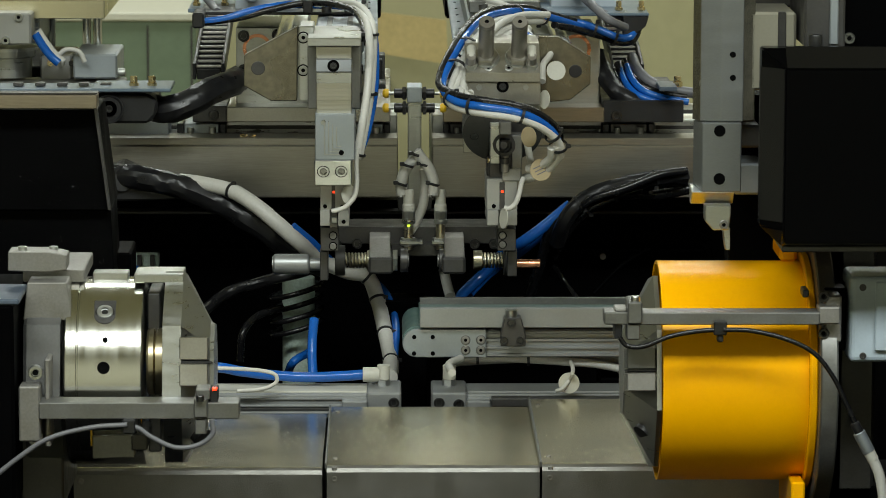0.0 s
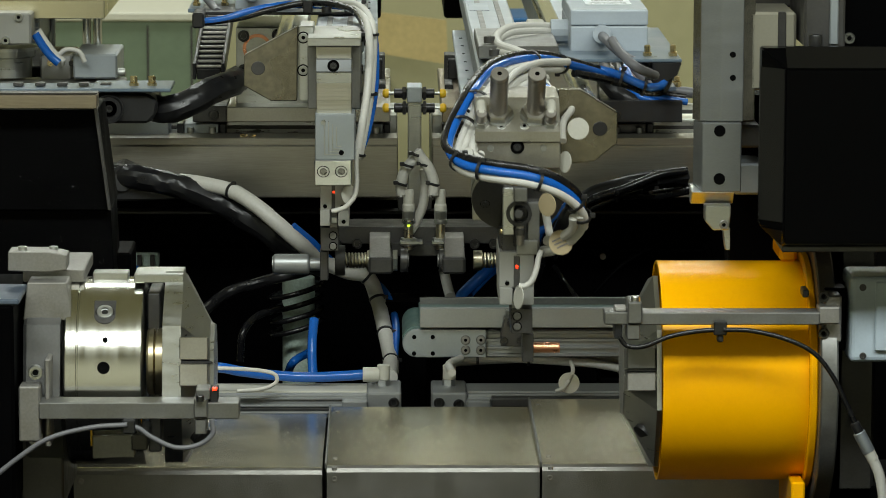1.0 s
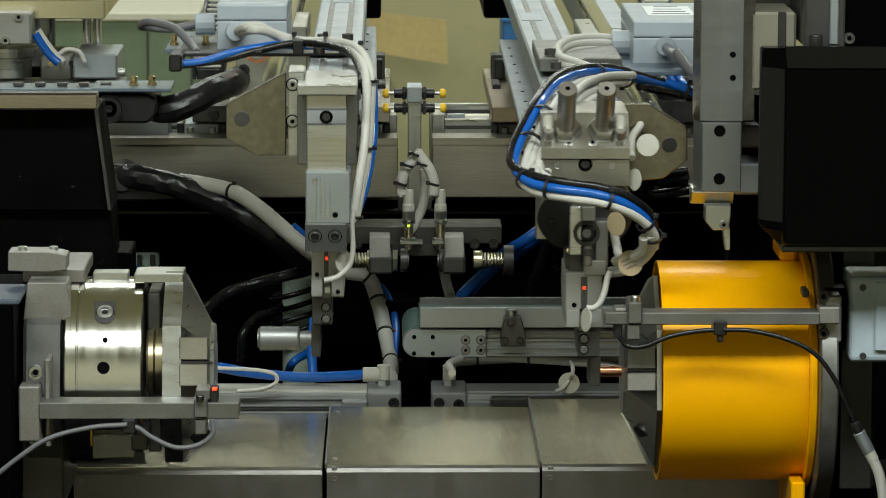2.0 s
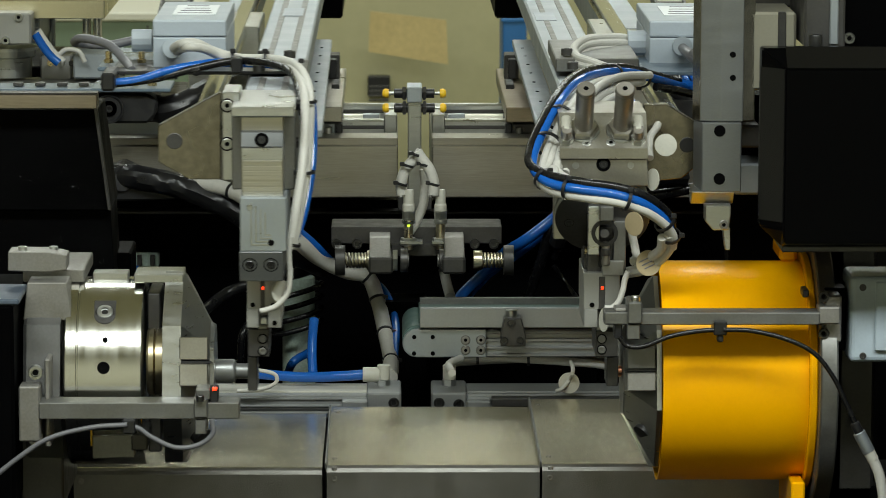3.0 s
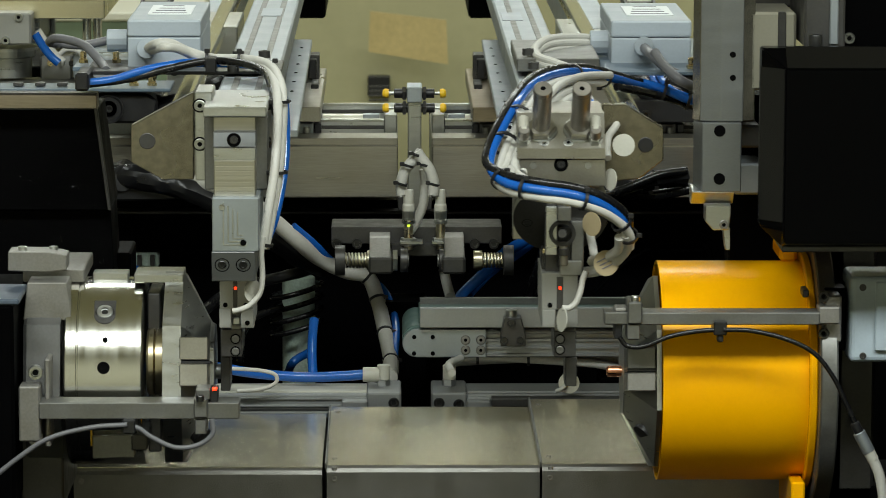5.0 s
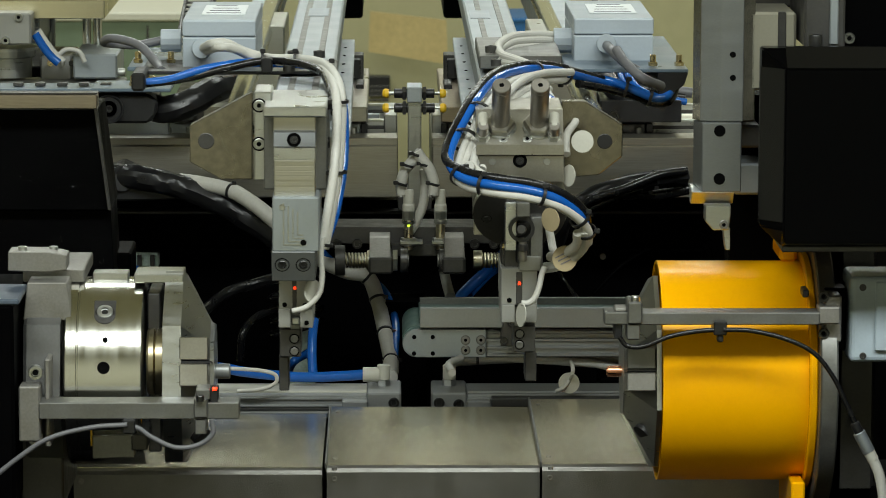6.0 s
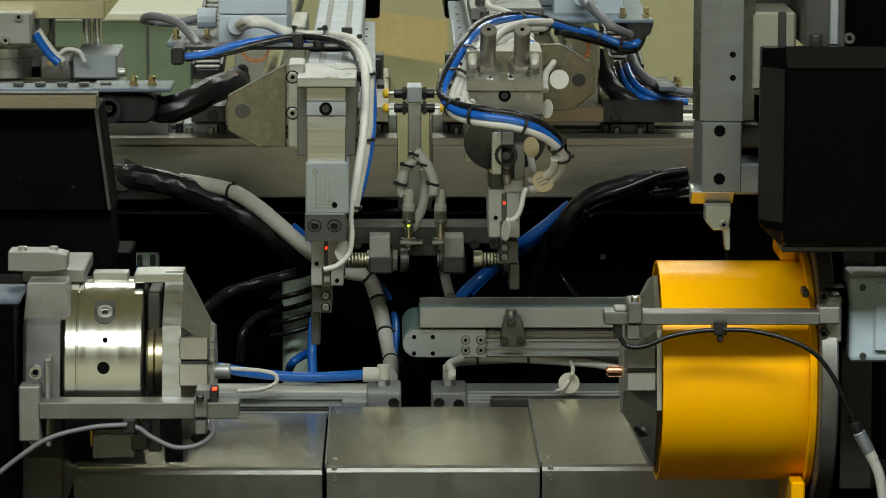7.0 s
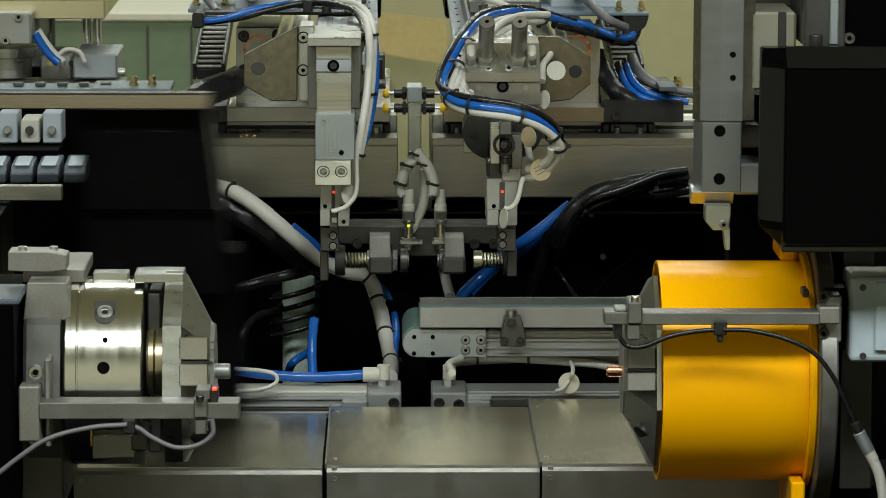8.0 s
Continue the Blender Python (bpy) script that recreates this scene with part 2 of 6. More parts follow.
def tube(pts, r, seg=16, n=8, curved=True, wobble=0.0):
    """A round hose along a line of points."""
    line = smooth_line(pts, n) if curved else [Vector(p) for p in pts]
    bm = bmesh.new()
    rings, up = [], None
    for i, p in enumerate(line):
        t = (line[min(i + 1, len(line) - 1)] - line[max(i - 1, 0)]).normalized()
        if up is None:
            up = t.orthogonal().normalized()
        up = (up - t * up.dot(t)).normalized()
        w = t.cross(up)
        q = r
        ring = []
        for k in range(seg):
            if wobble:
                q = r * (1 + wobble * noise.noise(p * 60 + Vector((k * 1.7, 0, 0))))
            ring.append(bm.verts.new(p + (up * math.cos(2 * math.pi * k / seg) + w * math.sin(2 * math.pi * k / seg)) * q))
        rings.append(ring)
    for a, b in zip(rings, rings[1:]):
        for k in range(seg):
            j = (k + 1) % seg
            bm.faces.new((a[k], a[j], b[j], b[k]))
    bm.faces.new(rings[0])
    bm.faces.new(rings[-1])
    bmesh.ops.recalc_face_normals(bm, faces=bm.faces)
    for f in bm.faces:
        f.smooth = True
    return bm


def shifted(pts, dx=0, dy=0, dz=0):
    return [(p[0] + dx, p[1] + dy, p[2] + dz) for p in pts]


def spring(p0, p1, r, wire, turns):
    p0, p1 = Vector(p0), Vector(p1)
    ax = p1 - p0
    u = ax.normalized().orthogonal().normalized()
    w = ax.normalized().cross(u)
    n = int(turns * 12)
    pts = [p0 + ax * (i / n) + (u * math.cos(2 * math.pi * i / 12) + w * math.sin(2 * math.pi * i / 12)) * r for i in range(n + 1)]
    return tube(pts, wire, 8, curved=False)


def screw(parent, at, axis=(0, -1, 0), r=0.0042, h=0.003, material=None, name="screw"):
    """A socket head screw that stands proud of the face at 'at'."""
    prof = [(0, -0.002), (r * 0.98, -0.002), (r, h * 0.75), (r * 0.88, h), (r * 0.55, h), (r * 0.5, h * 0.25), (0, h * 0.2)]
    head = part(name, turned(prof, at, axis, 20), material or bolt_black, parent)
    if material and parent.parent is None and r >= 0.004:
        part("socket", turned([(r * 0.40, h * 0.6), (r * 0.38, h * 0.62), (0, h * 0.62)], at, axis, 12), deep, head)
    return head


def ringed_hole(parent, at, axis=(0, -1, 0), r=0.004, material=None, name="bore"):
    """The dark mouth of a bore, with a thin lip round it."""
    prof = [(0, 0.0002), (r * 0.90, 0.0002), (r * 0.94, 0.0005), (r, 0.0003), (r, -0.001)]
    return part(name, turned(prof, at, axis, 24), material or deep, parent)


def cap_hole(parent, at, axis=(0, -1, 0), r=0.006):
    """A counterbore with a socket screw sunk in it."""
    h = part("counterbore", turned([(0, 0.0002), (r * 0.86, 0.0002), (r * 0.90, 0.0006), (r, 0.0004), (r, -0.001)], at, axis, 28), deep, parent)
    k = r * 0.6
    part("sunk_screw", turned([(k, 0.0001), (k, 0.0005), (k * 0.9, 0.0009), (k * 0.55, 0.0009), (k * 0.5, 0.0004), (0, 0.0004)], at, axis, 20), bolt_black, h)
    return h


def tie(parent, at, along, r, tail=True):
    """A black cable tie round a bundle, with its lock."""
    a = Vector(along).normalized()
    at = Vector(at)
    b = turned([(r * 0.95, -0.0014), (r + 0.0008, -0.0014), (r + 0.0008, 0.0014), (r * 0.95, 0.0014)], at, a, 16)
    u = a.cross(Vector((0, 1, 0)))
    u = u.normalized() if u.length > 0.1 else Vector((0, 0, 1))
    c = at + u * (r + 0.001) + Vector((0, -r * 0.5, 0))
    lock = box((0, 0, 0), (0.005, 0.004, 0.004), 0.0006)
    for v in lock.verts:
        v.co += c
    return part("cable_tie", joined(b, lock), blackplastic, parent)


# ---------------------------------------------------------------- hall
def plain(name, bm, material, label, category, kind="structure"):
    return tagged(part(name, bm, material), label, category, "", kind)


plain("floor", box((0, 1.3, -0.05), (12, 15.0, 0.1), 0), floor_paint, "worn olive painted factory floor", "floor")
# Only the north wall is in view; the others are added to bounce light.
for nm, c, s in (("wall_north", (0, 8.72, 2.1), (12, 0.2, 4.2)), ("wall_south", (0, -6.1, 2.1), (12, 0.2, 4.2)),
                 ("wall_west", (-6.1, 1.3, 2.1), (0.2, 15.0, 4.2)), ("wall_east", (6.1, 1.3, 2.1), (0.2, 15.0, 4.2))):
    plain(nm, box(c, s, 0), wall_olive if nm == "wall_north" else wall_fill, "beige painted factory wall" if nm == "wall_north" else "unseen cream wall added for bounce light", "wall")
plain("ceiling", box((0, 1.3, 4.25), (12.4, 15.4, 0.1), 0), wall_fill, "unseen cream ceiling added for bounce light", "ceiling")

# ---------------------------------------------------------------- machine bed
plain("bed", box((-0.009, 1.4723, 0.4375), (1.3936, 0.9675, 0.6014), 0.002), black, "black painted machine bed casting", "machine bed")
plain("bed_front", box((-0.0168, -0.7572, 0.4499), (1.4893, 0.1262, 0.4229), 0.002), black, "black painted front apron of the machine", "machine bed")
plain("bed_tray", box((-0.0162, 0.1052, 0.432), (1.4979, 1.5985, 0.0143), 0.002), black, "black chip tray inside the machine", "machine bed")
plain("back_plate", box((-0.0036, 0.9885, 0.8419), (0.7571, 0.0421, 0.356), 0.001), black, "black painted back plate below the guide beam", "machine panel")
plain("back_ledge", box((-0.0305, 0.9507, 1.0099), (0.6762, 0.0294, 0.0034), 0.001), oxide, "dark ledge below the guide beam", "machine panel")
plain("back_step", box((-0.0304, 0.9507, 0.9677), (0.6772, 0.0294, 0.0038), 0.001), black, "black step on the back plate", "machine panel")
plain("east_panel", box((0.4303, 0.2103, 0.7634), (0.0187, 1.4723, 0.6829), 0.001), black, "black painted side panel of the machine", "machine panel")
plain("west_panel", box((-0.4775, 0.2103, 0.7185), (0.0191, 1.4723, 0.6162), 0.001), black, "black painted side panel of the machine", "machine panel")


def guide_beam(x0, x1, label):
    """One half of the cross beam, with two profile rails on its top."""
    t = thing("guide_beam", ((x0 + x1) / 2, 0.9885, 0.72), label, "machine beam", "guide beams")
    z0, z1 = 1.0398, 1.0969
    cx, w = (x0 + x1) / 2, x1 - x0
    part("beam_body", box((cx, 0.9991, (z0 + z1) / 2), (w, 0.3155, z1 - z0), 0.0012), steel_h, t)
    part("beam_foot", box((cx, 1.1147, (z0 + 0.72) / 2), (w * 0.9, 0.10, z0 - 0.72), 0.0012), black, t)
    part("front_ledge", box((cx, 0.8708, z1 + 0.004), (w, 0.0505, 0.008), 0.0008), steel_h, t)
    for y in (0.9402, 1.0979):
        part("rail", box((cx, y, z1 + 0.009), (w - 0.004, 0.018, 0.018), 0.002), bright, t)
        part("rail_groove", box((cx, y - 0.0085, z1 + 0.010), (w - 0.006, 0.003, 0.004), 0.0006), oxide, t)
    zr = 1.0999
    part("cross_shaft", rod((x0 + 0.02, 1.0516, zr), (x1 - 0.02, 1.0516, zr), 0.0080, 24), satin_shaft, t)
    part("rear_wall", box((cx, 1.1884, zr - 0.023), (w, 0.012, 0.05), 0.001), oxide, t)
    xi = x1 if cx < 0 else x0
    k = -1 if cx < 0 else 1
    part("collar", box((xi + k * 0.030, 1.0516, zr), (0.019, 0.018, 0.0165), 0.0008), alu, t)
    part("end_foot", box((xi + k * 0.008, 0.9885, z1 + 0.012), (0.014, 0.1262, 0.024), 0.001), steel, t)
    return t


guide_beam(-0.3720, -0.0381, "ground steel guide beam with two rails on top")
guide_beam(-0.0005, 0.3485, "ground steel guide beam with rails, warm stained patches")

# ---------------------------------------------------------------- covers in front
def cover(x0, x1, yb, yf, zt, screws, label):
    t = thing("way_cover", ((x0 + x1) / 2, 0.05, zt), label, "machine cover", "way covers")
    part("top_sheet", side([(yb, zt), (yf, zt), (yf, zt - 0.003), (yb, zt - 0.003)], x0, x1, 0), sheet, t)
    part("front_sheet", side([(yf, zt - 0.0003), (yf - 0.003, zt - 0.0025), (yf - 0.005, zt - 0.006), (yf - 0.012, 0.31), (yf - 0.008, 0.31), (yf + 0.003, zt - 0.006)], x0, x1, 0), sheet_rough, t, "grained front sheet in the darkened side colour")
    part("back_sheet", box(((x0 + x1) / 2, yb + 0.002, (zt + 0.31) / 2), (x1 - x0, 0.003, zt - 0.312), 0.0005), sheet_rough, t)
    for u in screws:
        screw(t, (x0 + 0.007, yb + (yf - yb) * u, zt), (0, 0, 1), 0.0024, 0.0010, cast)
    for d in (0.012, 0.036):
        screw(t, (x0 + 0.007, yf - 0.0055, zt - d), (0, -1, 0), 0.0026, 0.0014, cast)
    part("edge_fold", box((x0 - 0.001, (yb + yf) / 2, zt - 0.001), (0.0022, abs(yb - yf), 0.006), 0.0008), greysteel, t)
    return t


cover(-0.3368, -0.1091, 0.3782, 0.1182, 0.8882, (), "brushed stainless way cover, lowest of three")
cover(-0.1046, 0.0901, 0.3902, 0.1058, 0.8928, (0.0982, 1.0516, 0.9044), "brushed stainless way cover in the middle, screwed at its edge")
cover(0.0918, 0.3396, 0.4057, 0.0881, 0.8975, (0.0982, 1.0516, 0.9044), "brushed stainless way cover under the yellow guard")

# ---------------------------------------------------------------- left chuck
AX = (1, 0, 0)
left_chuck = thing("chuck", (-0.2668, 0, 0.9996), "polished two-jaw lathe chuck with a wide steel collar", "lathe chuck", "chucks")
c0, c1 = -0.3286, -0.2615
R = 0.083
collar = part("collar", turned([(0, 0), (R - 0.001, 0), (R, 0.001), (R, 0.010), (R - 0.0008, 0.0105), (R - 0.0008, 0.0115), (R, 0.012), (R, c1 - c0 - 0.001), (R - 0.001, c1 - c0), (0, c1 - c0)], (c0, 0, 1.0), AX, 128), chrome, left_chuck, "polished steel collar")


def on_collar(x, deg, lift=0.0):
    a = radians(deg)
    return (x, -(R + lift) * math.cos(a), 1.0 + (R + lift) * math.sin(a)), (0, -math.cos(a), math.sin(a))


xm = -0.2942
p, d = on_collar(xm, 47.5, -0.0006)
pk = joined(box((0, 0, 0.005), (0.019, 0.0012, 0.016), 0.0003), rod((0, -0.0006, -0.003), (0, 0.0006, -0.003), 0.0095, 32))
for v in pk.verts:
    v.co = Matrix.Rotation(radians(-47.5), 3, "X") @ v.co + Vector(p)
part("pocket", pk, oxide, collar)
screw(collar, p, d, 0.007, 0.0025, bright)
p, d = on_collar(xm + 0.001, 28.5)
ringed_hole(collar, p, d, 0.0028)
p, d = on_collar(xm, 11.5)
ringed_hole(collar, p, d, 0.0054)
p, d = on_collar(xm + 0.002, 90, 0.0022)
key = box((0, 0, 0), (0.031, 0.007, 0.022), 0.0008)
for v in key.verts:
    v.co = Matrix.Rotation(radians(-90), 3, "X") @ v.co + Vector(p)
part("top_key", key, bright, left_chuck)
part("top_plate", box((-0.2490, -0.006, 1.0862), (0.0430, 0.046, 0.0075), 0.0008), bright, left_chuck)
part("neck", turned([(0, 0), (0.028, 0), (0.029, 0.002), (0.029, 0.006), (0.027, 0.007), (0.029, 0.008), (0.029, 0.014), (0, 0.014)], (-0.2590, -0.03, 1.013), AX, 48), neck_steel, left_chuck)
part("master_jaw", box((-0.2539, 0.0115, 1.0009), (0.0109, 0.0631, 0.1412), 0.001), oxide, left_chuck)


jx = -0.2434
RO = 0.0905


def tilted(bm, deg=11.0):
    """Turns a chuck piece round the spindle axis, so that its split looks up a little."""
    m = Matrix.Translation((0, 0, 1)) @ Matrix.Rotation(radians(-deg), 4, "X") @ Matrix.Translation((0, 0, -1))
    bmesh.ops.transform(bm, matrix=m, verts=bm.verts)
    return bm


jb_ = turned([(0, 0), (RO, 0), (RO, 0.0160), (RO * 0.48, 0.0390), (RO * 0.46, 0.0425), (0, 0.0425)], (jx, 0, 1.0025), AX, 8, 0.5)
part("jaw_body", tilted(jb_), bright, left_chuck, "eight-sided machined jaw body")
part("jaw_gap", tilted(box((jx + 0.0245, -0.01, 1.0055), (0.034, 0.146, 0.0024), 0.0003)), blackplastic, left_chuck)
part("upper_insert", tilted(box((jx + 0.0270, -0.062, 1.0175), (0.0245, 0.046, 0.0195), 0.0008)), nickel, left_chuck)
part("lower_insert", tilted(box((jx + 0.0270, -0.062, 0.9945), (0.0245, 0.046, 0.0195), 0.0008)), nickel, left_chuck)
part("foot_hole", tilted(turned([(0, 0), (0.009, 0), (0.009, 0.006), (0, 0.006)], (jx + 0.0290, -0.040, 0.9450), (0.65, -0.3, -0.7), 24)), blackplastic, left_chuck)
part("ejector_body", prism([(-0.3049, 0.9553), (-0.2681, 0.9568), (-0.2683, 0.9363), (-0.3051, 0.9353)], -0.075, -0.01), greysteel, left_chuck)
part("ejector_nut", box((-0.2638, -0.0485, 0.9505), (0.014, 0.0631, 0.014), 0.001), oxide, left_chuck)
part("yellow_mark", box((-0.3059, -0.0698, 0.9545), (0.0015, 0.0084, 0.0165), 0.0003), amber, left_chuck)

spindle_head = thing("spindle_head", (-0.3569, 0, 0.9773), "grey steel spindle housing with a clamped nozzle block", "spindle housing")
part("housing", box((-0.3444, 0.0131, 1.0241), (0.03, 0.1262, 0.0914), 0.002), housing_steel, spindle_head)
part("housing_cap", prism([(-0.3609, 1.0875), (-0.3265, 1.0875), (-0.323, 1.0546), (-0.3648, 1.0546)], -0.06, -0.015), cast, spindle_head)
part("nozzle_block", prism([(-0.3781, 1.1131), (-0.3438, 1.1131), (-0.3272, 1.1101), (-0.3274, 1.0972), (-0.346, 1.0952), (-0.3784, 1.0963)], -0.05, -0.02), cast, spindle_head)
screw(spindle_head, (-0.3663, -0.04, 1.1146), (0, 0, 1), 0.004, 0.002, bright)
screw(spindle_head, (-0.3402, -0.03, 1.1132), (0, 0, 1), 0.004, 0.002, bright)
part("nozzle_foot", box((-0.3413, 0.0326, 1.0871), (0.0536, 0.1052, 0.011), 0.001), cast, spindle_head)
part("lower_housing", box((-0.3509, 0.025, 0.9303), (0.0377, 0.15, 0.0887), 0.002), oxide, spindle_head)
part("stand", box((-0.3518, 0.05, 0.6032), (0.0758, 0.12, 0.3832), 0.002), black, spindle_head)
part("flange_drum", tilted(turned([(0, 0), (0.084, 0), (0.086, 0.003), (0.086, 0.032), (0, 0.032)], (-0.3640, 0.0, 1.0), AX, 8, 0.5), 15), housing_steel, spindle_head)
side_box = thing("motor_cover", (-0.377, -0.1, 0.996), "black painted motor cover with a blue-grey top", "machine cover")
part("shell", box((-0.3919, -0.0327, 0.9896), (0.0487, 0.1746, 0.1768), 0.003), black, side_box)
part("lid", box((-0.392, -0.0781, 1.0802), (0.0591, 0.0857, 0.0054), 0.002), slate, side_box, "slate blue painted lid")


def probe_bracket(rail, tee, plate, clamp, foot, bolts, bolts_of, sensor, label):
    t = thing("probe_bracket", sensor, label, "sensor bracket", "sensor brackets")
    part("bar", box(*rail, 0.0008), greysteel, t)
    part("tee", box(*tee, 0.0012), cast, t)
    part("plate", box(*plate, 0.0012), cast, t)
    part("clamp", box(*clamp, 0.0012), greysteel, t)
    part("clamp_foot", box(*foot, 0.001), greysteel, t)
    for b in bolts:
        screw(t, b, (0, -1, 0), 0.0065 if bolts_of == bright else 0.0048, 0.004, bolts_of)
    return t


left_probe = probe_bracket(((-0.261, -0.1103, 0.9869), (0.1708, 0.0294, 0.0142)), ((-0.3548, -0.1094, 0.9836), (0.018, 0.0252, 0.0477)), ((-0.3406, -0.0534, 0.9899), (0.0049, 0.1052, 0.0764)), ((-0.2083, -0.1059, 0.99), (0.0119, 0.0463, 0.0167)), ((-0.2086, -0.1113, 0.9733), (0.0101, 0.0294, 0.0137)), ((-0.3503, -0.108, 1.0176), (-0.351, -0.108, 0.9605)), bright, (-0.274, -0.12, 0.979), "grey steel sensor bracket bar beside the polished chuck")
part("clamp_jaw", box((-0.2066, -0.1114, 1.0009), (0.0122, 0.0252, 0.0088), 0.0008), greysteel, left_probe)
screw(left_probe, (-0.2086, -0.132, 0.9989), (0, 0, 1), 0.0035, 0.003)
part("sensor", box((-0.1973, -0.1074, 0.9986), (0.0068, 0.0252, 0.0117), 0.0008), blackplastic, left_probe)
part("indicator", box((-0.1968, -0.1178, 1.0049), (0.0043, 0.0084, 0.002), 0.0006), led, left_probe, "red sensor light")
part("cable", tube([(-0.1988, -0.13, 0.9809), (-0.1983, -0.13, 0.9681), (-0.2109, -0.13, 0.9584), (-0.2302, -0.13, 0.9564), (-0.2494, -0.13, 0.9648), (-0.2614, -0.13, 0.9731), (-0.271, -0.13, 0.9751)], 0.0022), greycable, left_probe)
part("cable_clip", box((-0.2693, -0.1183, 0.9747), (0.011, 0.0294, 0.0118), 0.001), blackplastic, left_probe)
part("cable", tube([(-0.2707, -0.134, 0.9769), (-0.3019, -0.134, 0.9744), (-0.3357, -0.134, 0.9657), (-0.3599, -0.134, 0.951), (-0.394, -0.134, 0.924)], 0.0022), greycable, left_probe)

# ---------------------------------------------------------------- right chuck and its guard
guard = thing("chuck_guard", (0.2583, 0, 1.0004), "glossy yellow painted round sheet guard over the chuck", "machine guard")
g0, g1 = 0.1885, 0.3150
RG = 0.0970
part("drum", turned([(RG, 0), (RG, g1 - g0), (RG - 0.003, g1 - g0), (RG - 0.003, 0), (RG, 0)], (g0, 0, 1.0), AX, 160), yellow, guard)
RF = 0.1045
part("flange", turned([(RG - 0.002, 0), (RF - 0.0015, 0), (RF, 0.0015), (RF, 0.0060), (RF - 0.0015, 0.0072), (RG - 0.002, 0.0072), (RG - 0.002, 0)], (0.3143, 0, 1.0), AX, 128), yellow, guard, "round yellow flange with a rolled edge")
part("flange_foot", side([(-0.080, 0.60), (-0.080, 0.915), (0.03, 0.915), (0.03, 0.60)], 0.3020, 0.3138, 0.0015), yellow, guard)
part("foot_screw", turned([(0, 0), (0.0045, 0), (0.0045, 0.004), (0, 0.004)], (0.2990, -0.075, 0.893), (0, -1, 0), 16), bolt_black, guard)
part("lug", box((0.3044, 0.0315, 1.1034), (0.0159, 0.0631, 0.0136), 0.003), yellow, guard)
part("latch", box((0.3103, -0.0845, 1.0835), (0.0054, 0.021, 0.0069), 0.001), blackplastic, guard)
right_chuck = thing("chuck", (0.1831, 0, 1.0003), "dull steel two-jaw lathe chuck inside the yellow guard", "lathe chuck", "chucks")
rx = 0.1879
jb_ = turned([(0, 0), (RO, 0), (RO, 0.004), (RO * 0.46, 0.0285), (RO * 0.44, 0.0300), (0, 0.0300)], (rx, 0, 0.9985), (-1, 0, 0), 8, 0.5)
part("jaw_body", tilted(jb_), steel, right_chuck, "eight-sided dull steel jaw body")
part("jaw_gap", tilted(box((rx - 0.0145, -0.01, 0.9985), (0.030, 0.146, 0.0022), 0.0003)), blackplastic, right_chuck)
part("upper_insert", tilted(box((rx - 0.0175, -0.062, 1.0090), (0.0245, 0.046, 0.0185), 0.0008)), greysteel, right_chuck)
part("lower_insert", tilted(box((rx - 0.0175, -0.062, 0.9885), (0.0245, 0.046, 0.0160), 0.0008)), cast, right_chuck)
part("foot_hole", tilted(turned([(0, 0), (0.009, 0), (0.009, 0.004), (0, 0.004)], (rx - 0.0120, -0.0385, 0.9462), (-0.65, -0.3, -0.7), 24)), blackplastic, right_chuck)
screw(right_chuck, (0.1836, -0.0818, 1.0082), (0, -1, 0), 0.003, 0.002, bright)
part("chuck_body", rod((g0 + 0.03, 0, 1.0), (g1, 0, 1.0), 0.085, 64), greysteel, right_chuck)
headstock = thing("headstock", (0.3413, 0, 0.977), "grey steel headstock plate behind the yellow guard", "headstock")
part("bearing_ring", turned([(0, 0), (0.1185, 0), (0.120, 0.0015), (0.120, 0.0140), (0.1185, 0.0155), (0, 0.0155)], (0.3218, 0, 1.0), AX, 96), greysteel, headstock, "dark grey ring behind the guard")
part("plate", box((0.3600, 0.07, 0.9905), (0.0440, 0.16, 0.2393), 0.003), oxide, headstock)
part("edge_strip", box((0.3460, 0.07, 0.9882), (0.0160, 0.16, 0.250), 0.002), oxide, headstock)
part("stand", box((0.3917, 0.05, 0.6541), (0.0933, 0.12, 0.4856), 0.002), black, headstock)
right_probe = probe_bracket(((0.2414, -0.1124, 1.0666), (0.1558, 0.0252, 0.0105)), ((0.3279, -0.1115, 1.0688), (0.0185, 0.021, 0.0146)), ((0.3327, -0.089, 1.0639), (0.0139, 0.0421, 0.0402)), ((0.1615, -0.1101, 1.072), (0.0124, 0.0379, 0.0185)), ((0.1605, -0.1134, 1.0554), (0.0112, 0.0252, 0.0136)), ((0.3239, -0.108, 1.0836), (0.3244, -0.108, 1.0513)), bolt_black, (0.2471, -0.12, 1.0617), "grey steel sensor bracket bar across the yellow guard")
part("arm_tip", box((0.1462, -0.1114, 1.0667), (0.0212, 0.0252, 0.0108), 0.001), greysteel, right_probe)
part("tip_cap", box((0.15, -0.1095, 1.0732), (0.0107, 0.021, 0.0034), 0.001), cast, right_probe)
screw(right_probe, (0.1619, -0.121, 1.0829), (0, 0, 1), 0.004, 0.003, bright)
part("mount", box((0.3366, -0.0219, 1.0597), (0.019, 0.1262, 0.0544), 0.001), black, right_probe)
part("sensor", box((0.1478, -0.1074, 1.0551), (0.0063, 0.0252, 0.0132), 0.0008), blackplastic, right_probe)
part("cable", tube([(0.1481, -0.13, 1.0521), (0.1549, -0.13, 1.0443), (0.1694, -0.13, 1.0438), (0.191, -0.13, 1.0522), (0.2126, -0.13, 1.0565), (0.2308, -0.13, 1.058)], 0.0021), rubber, right_probe)
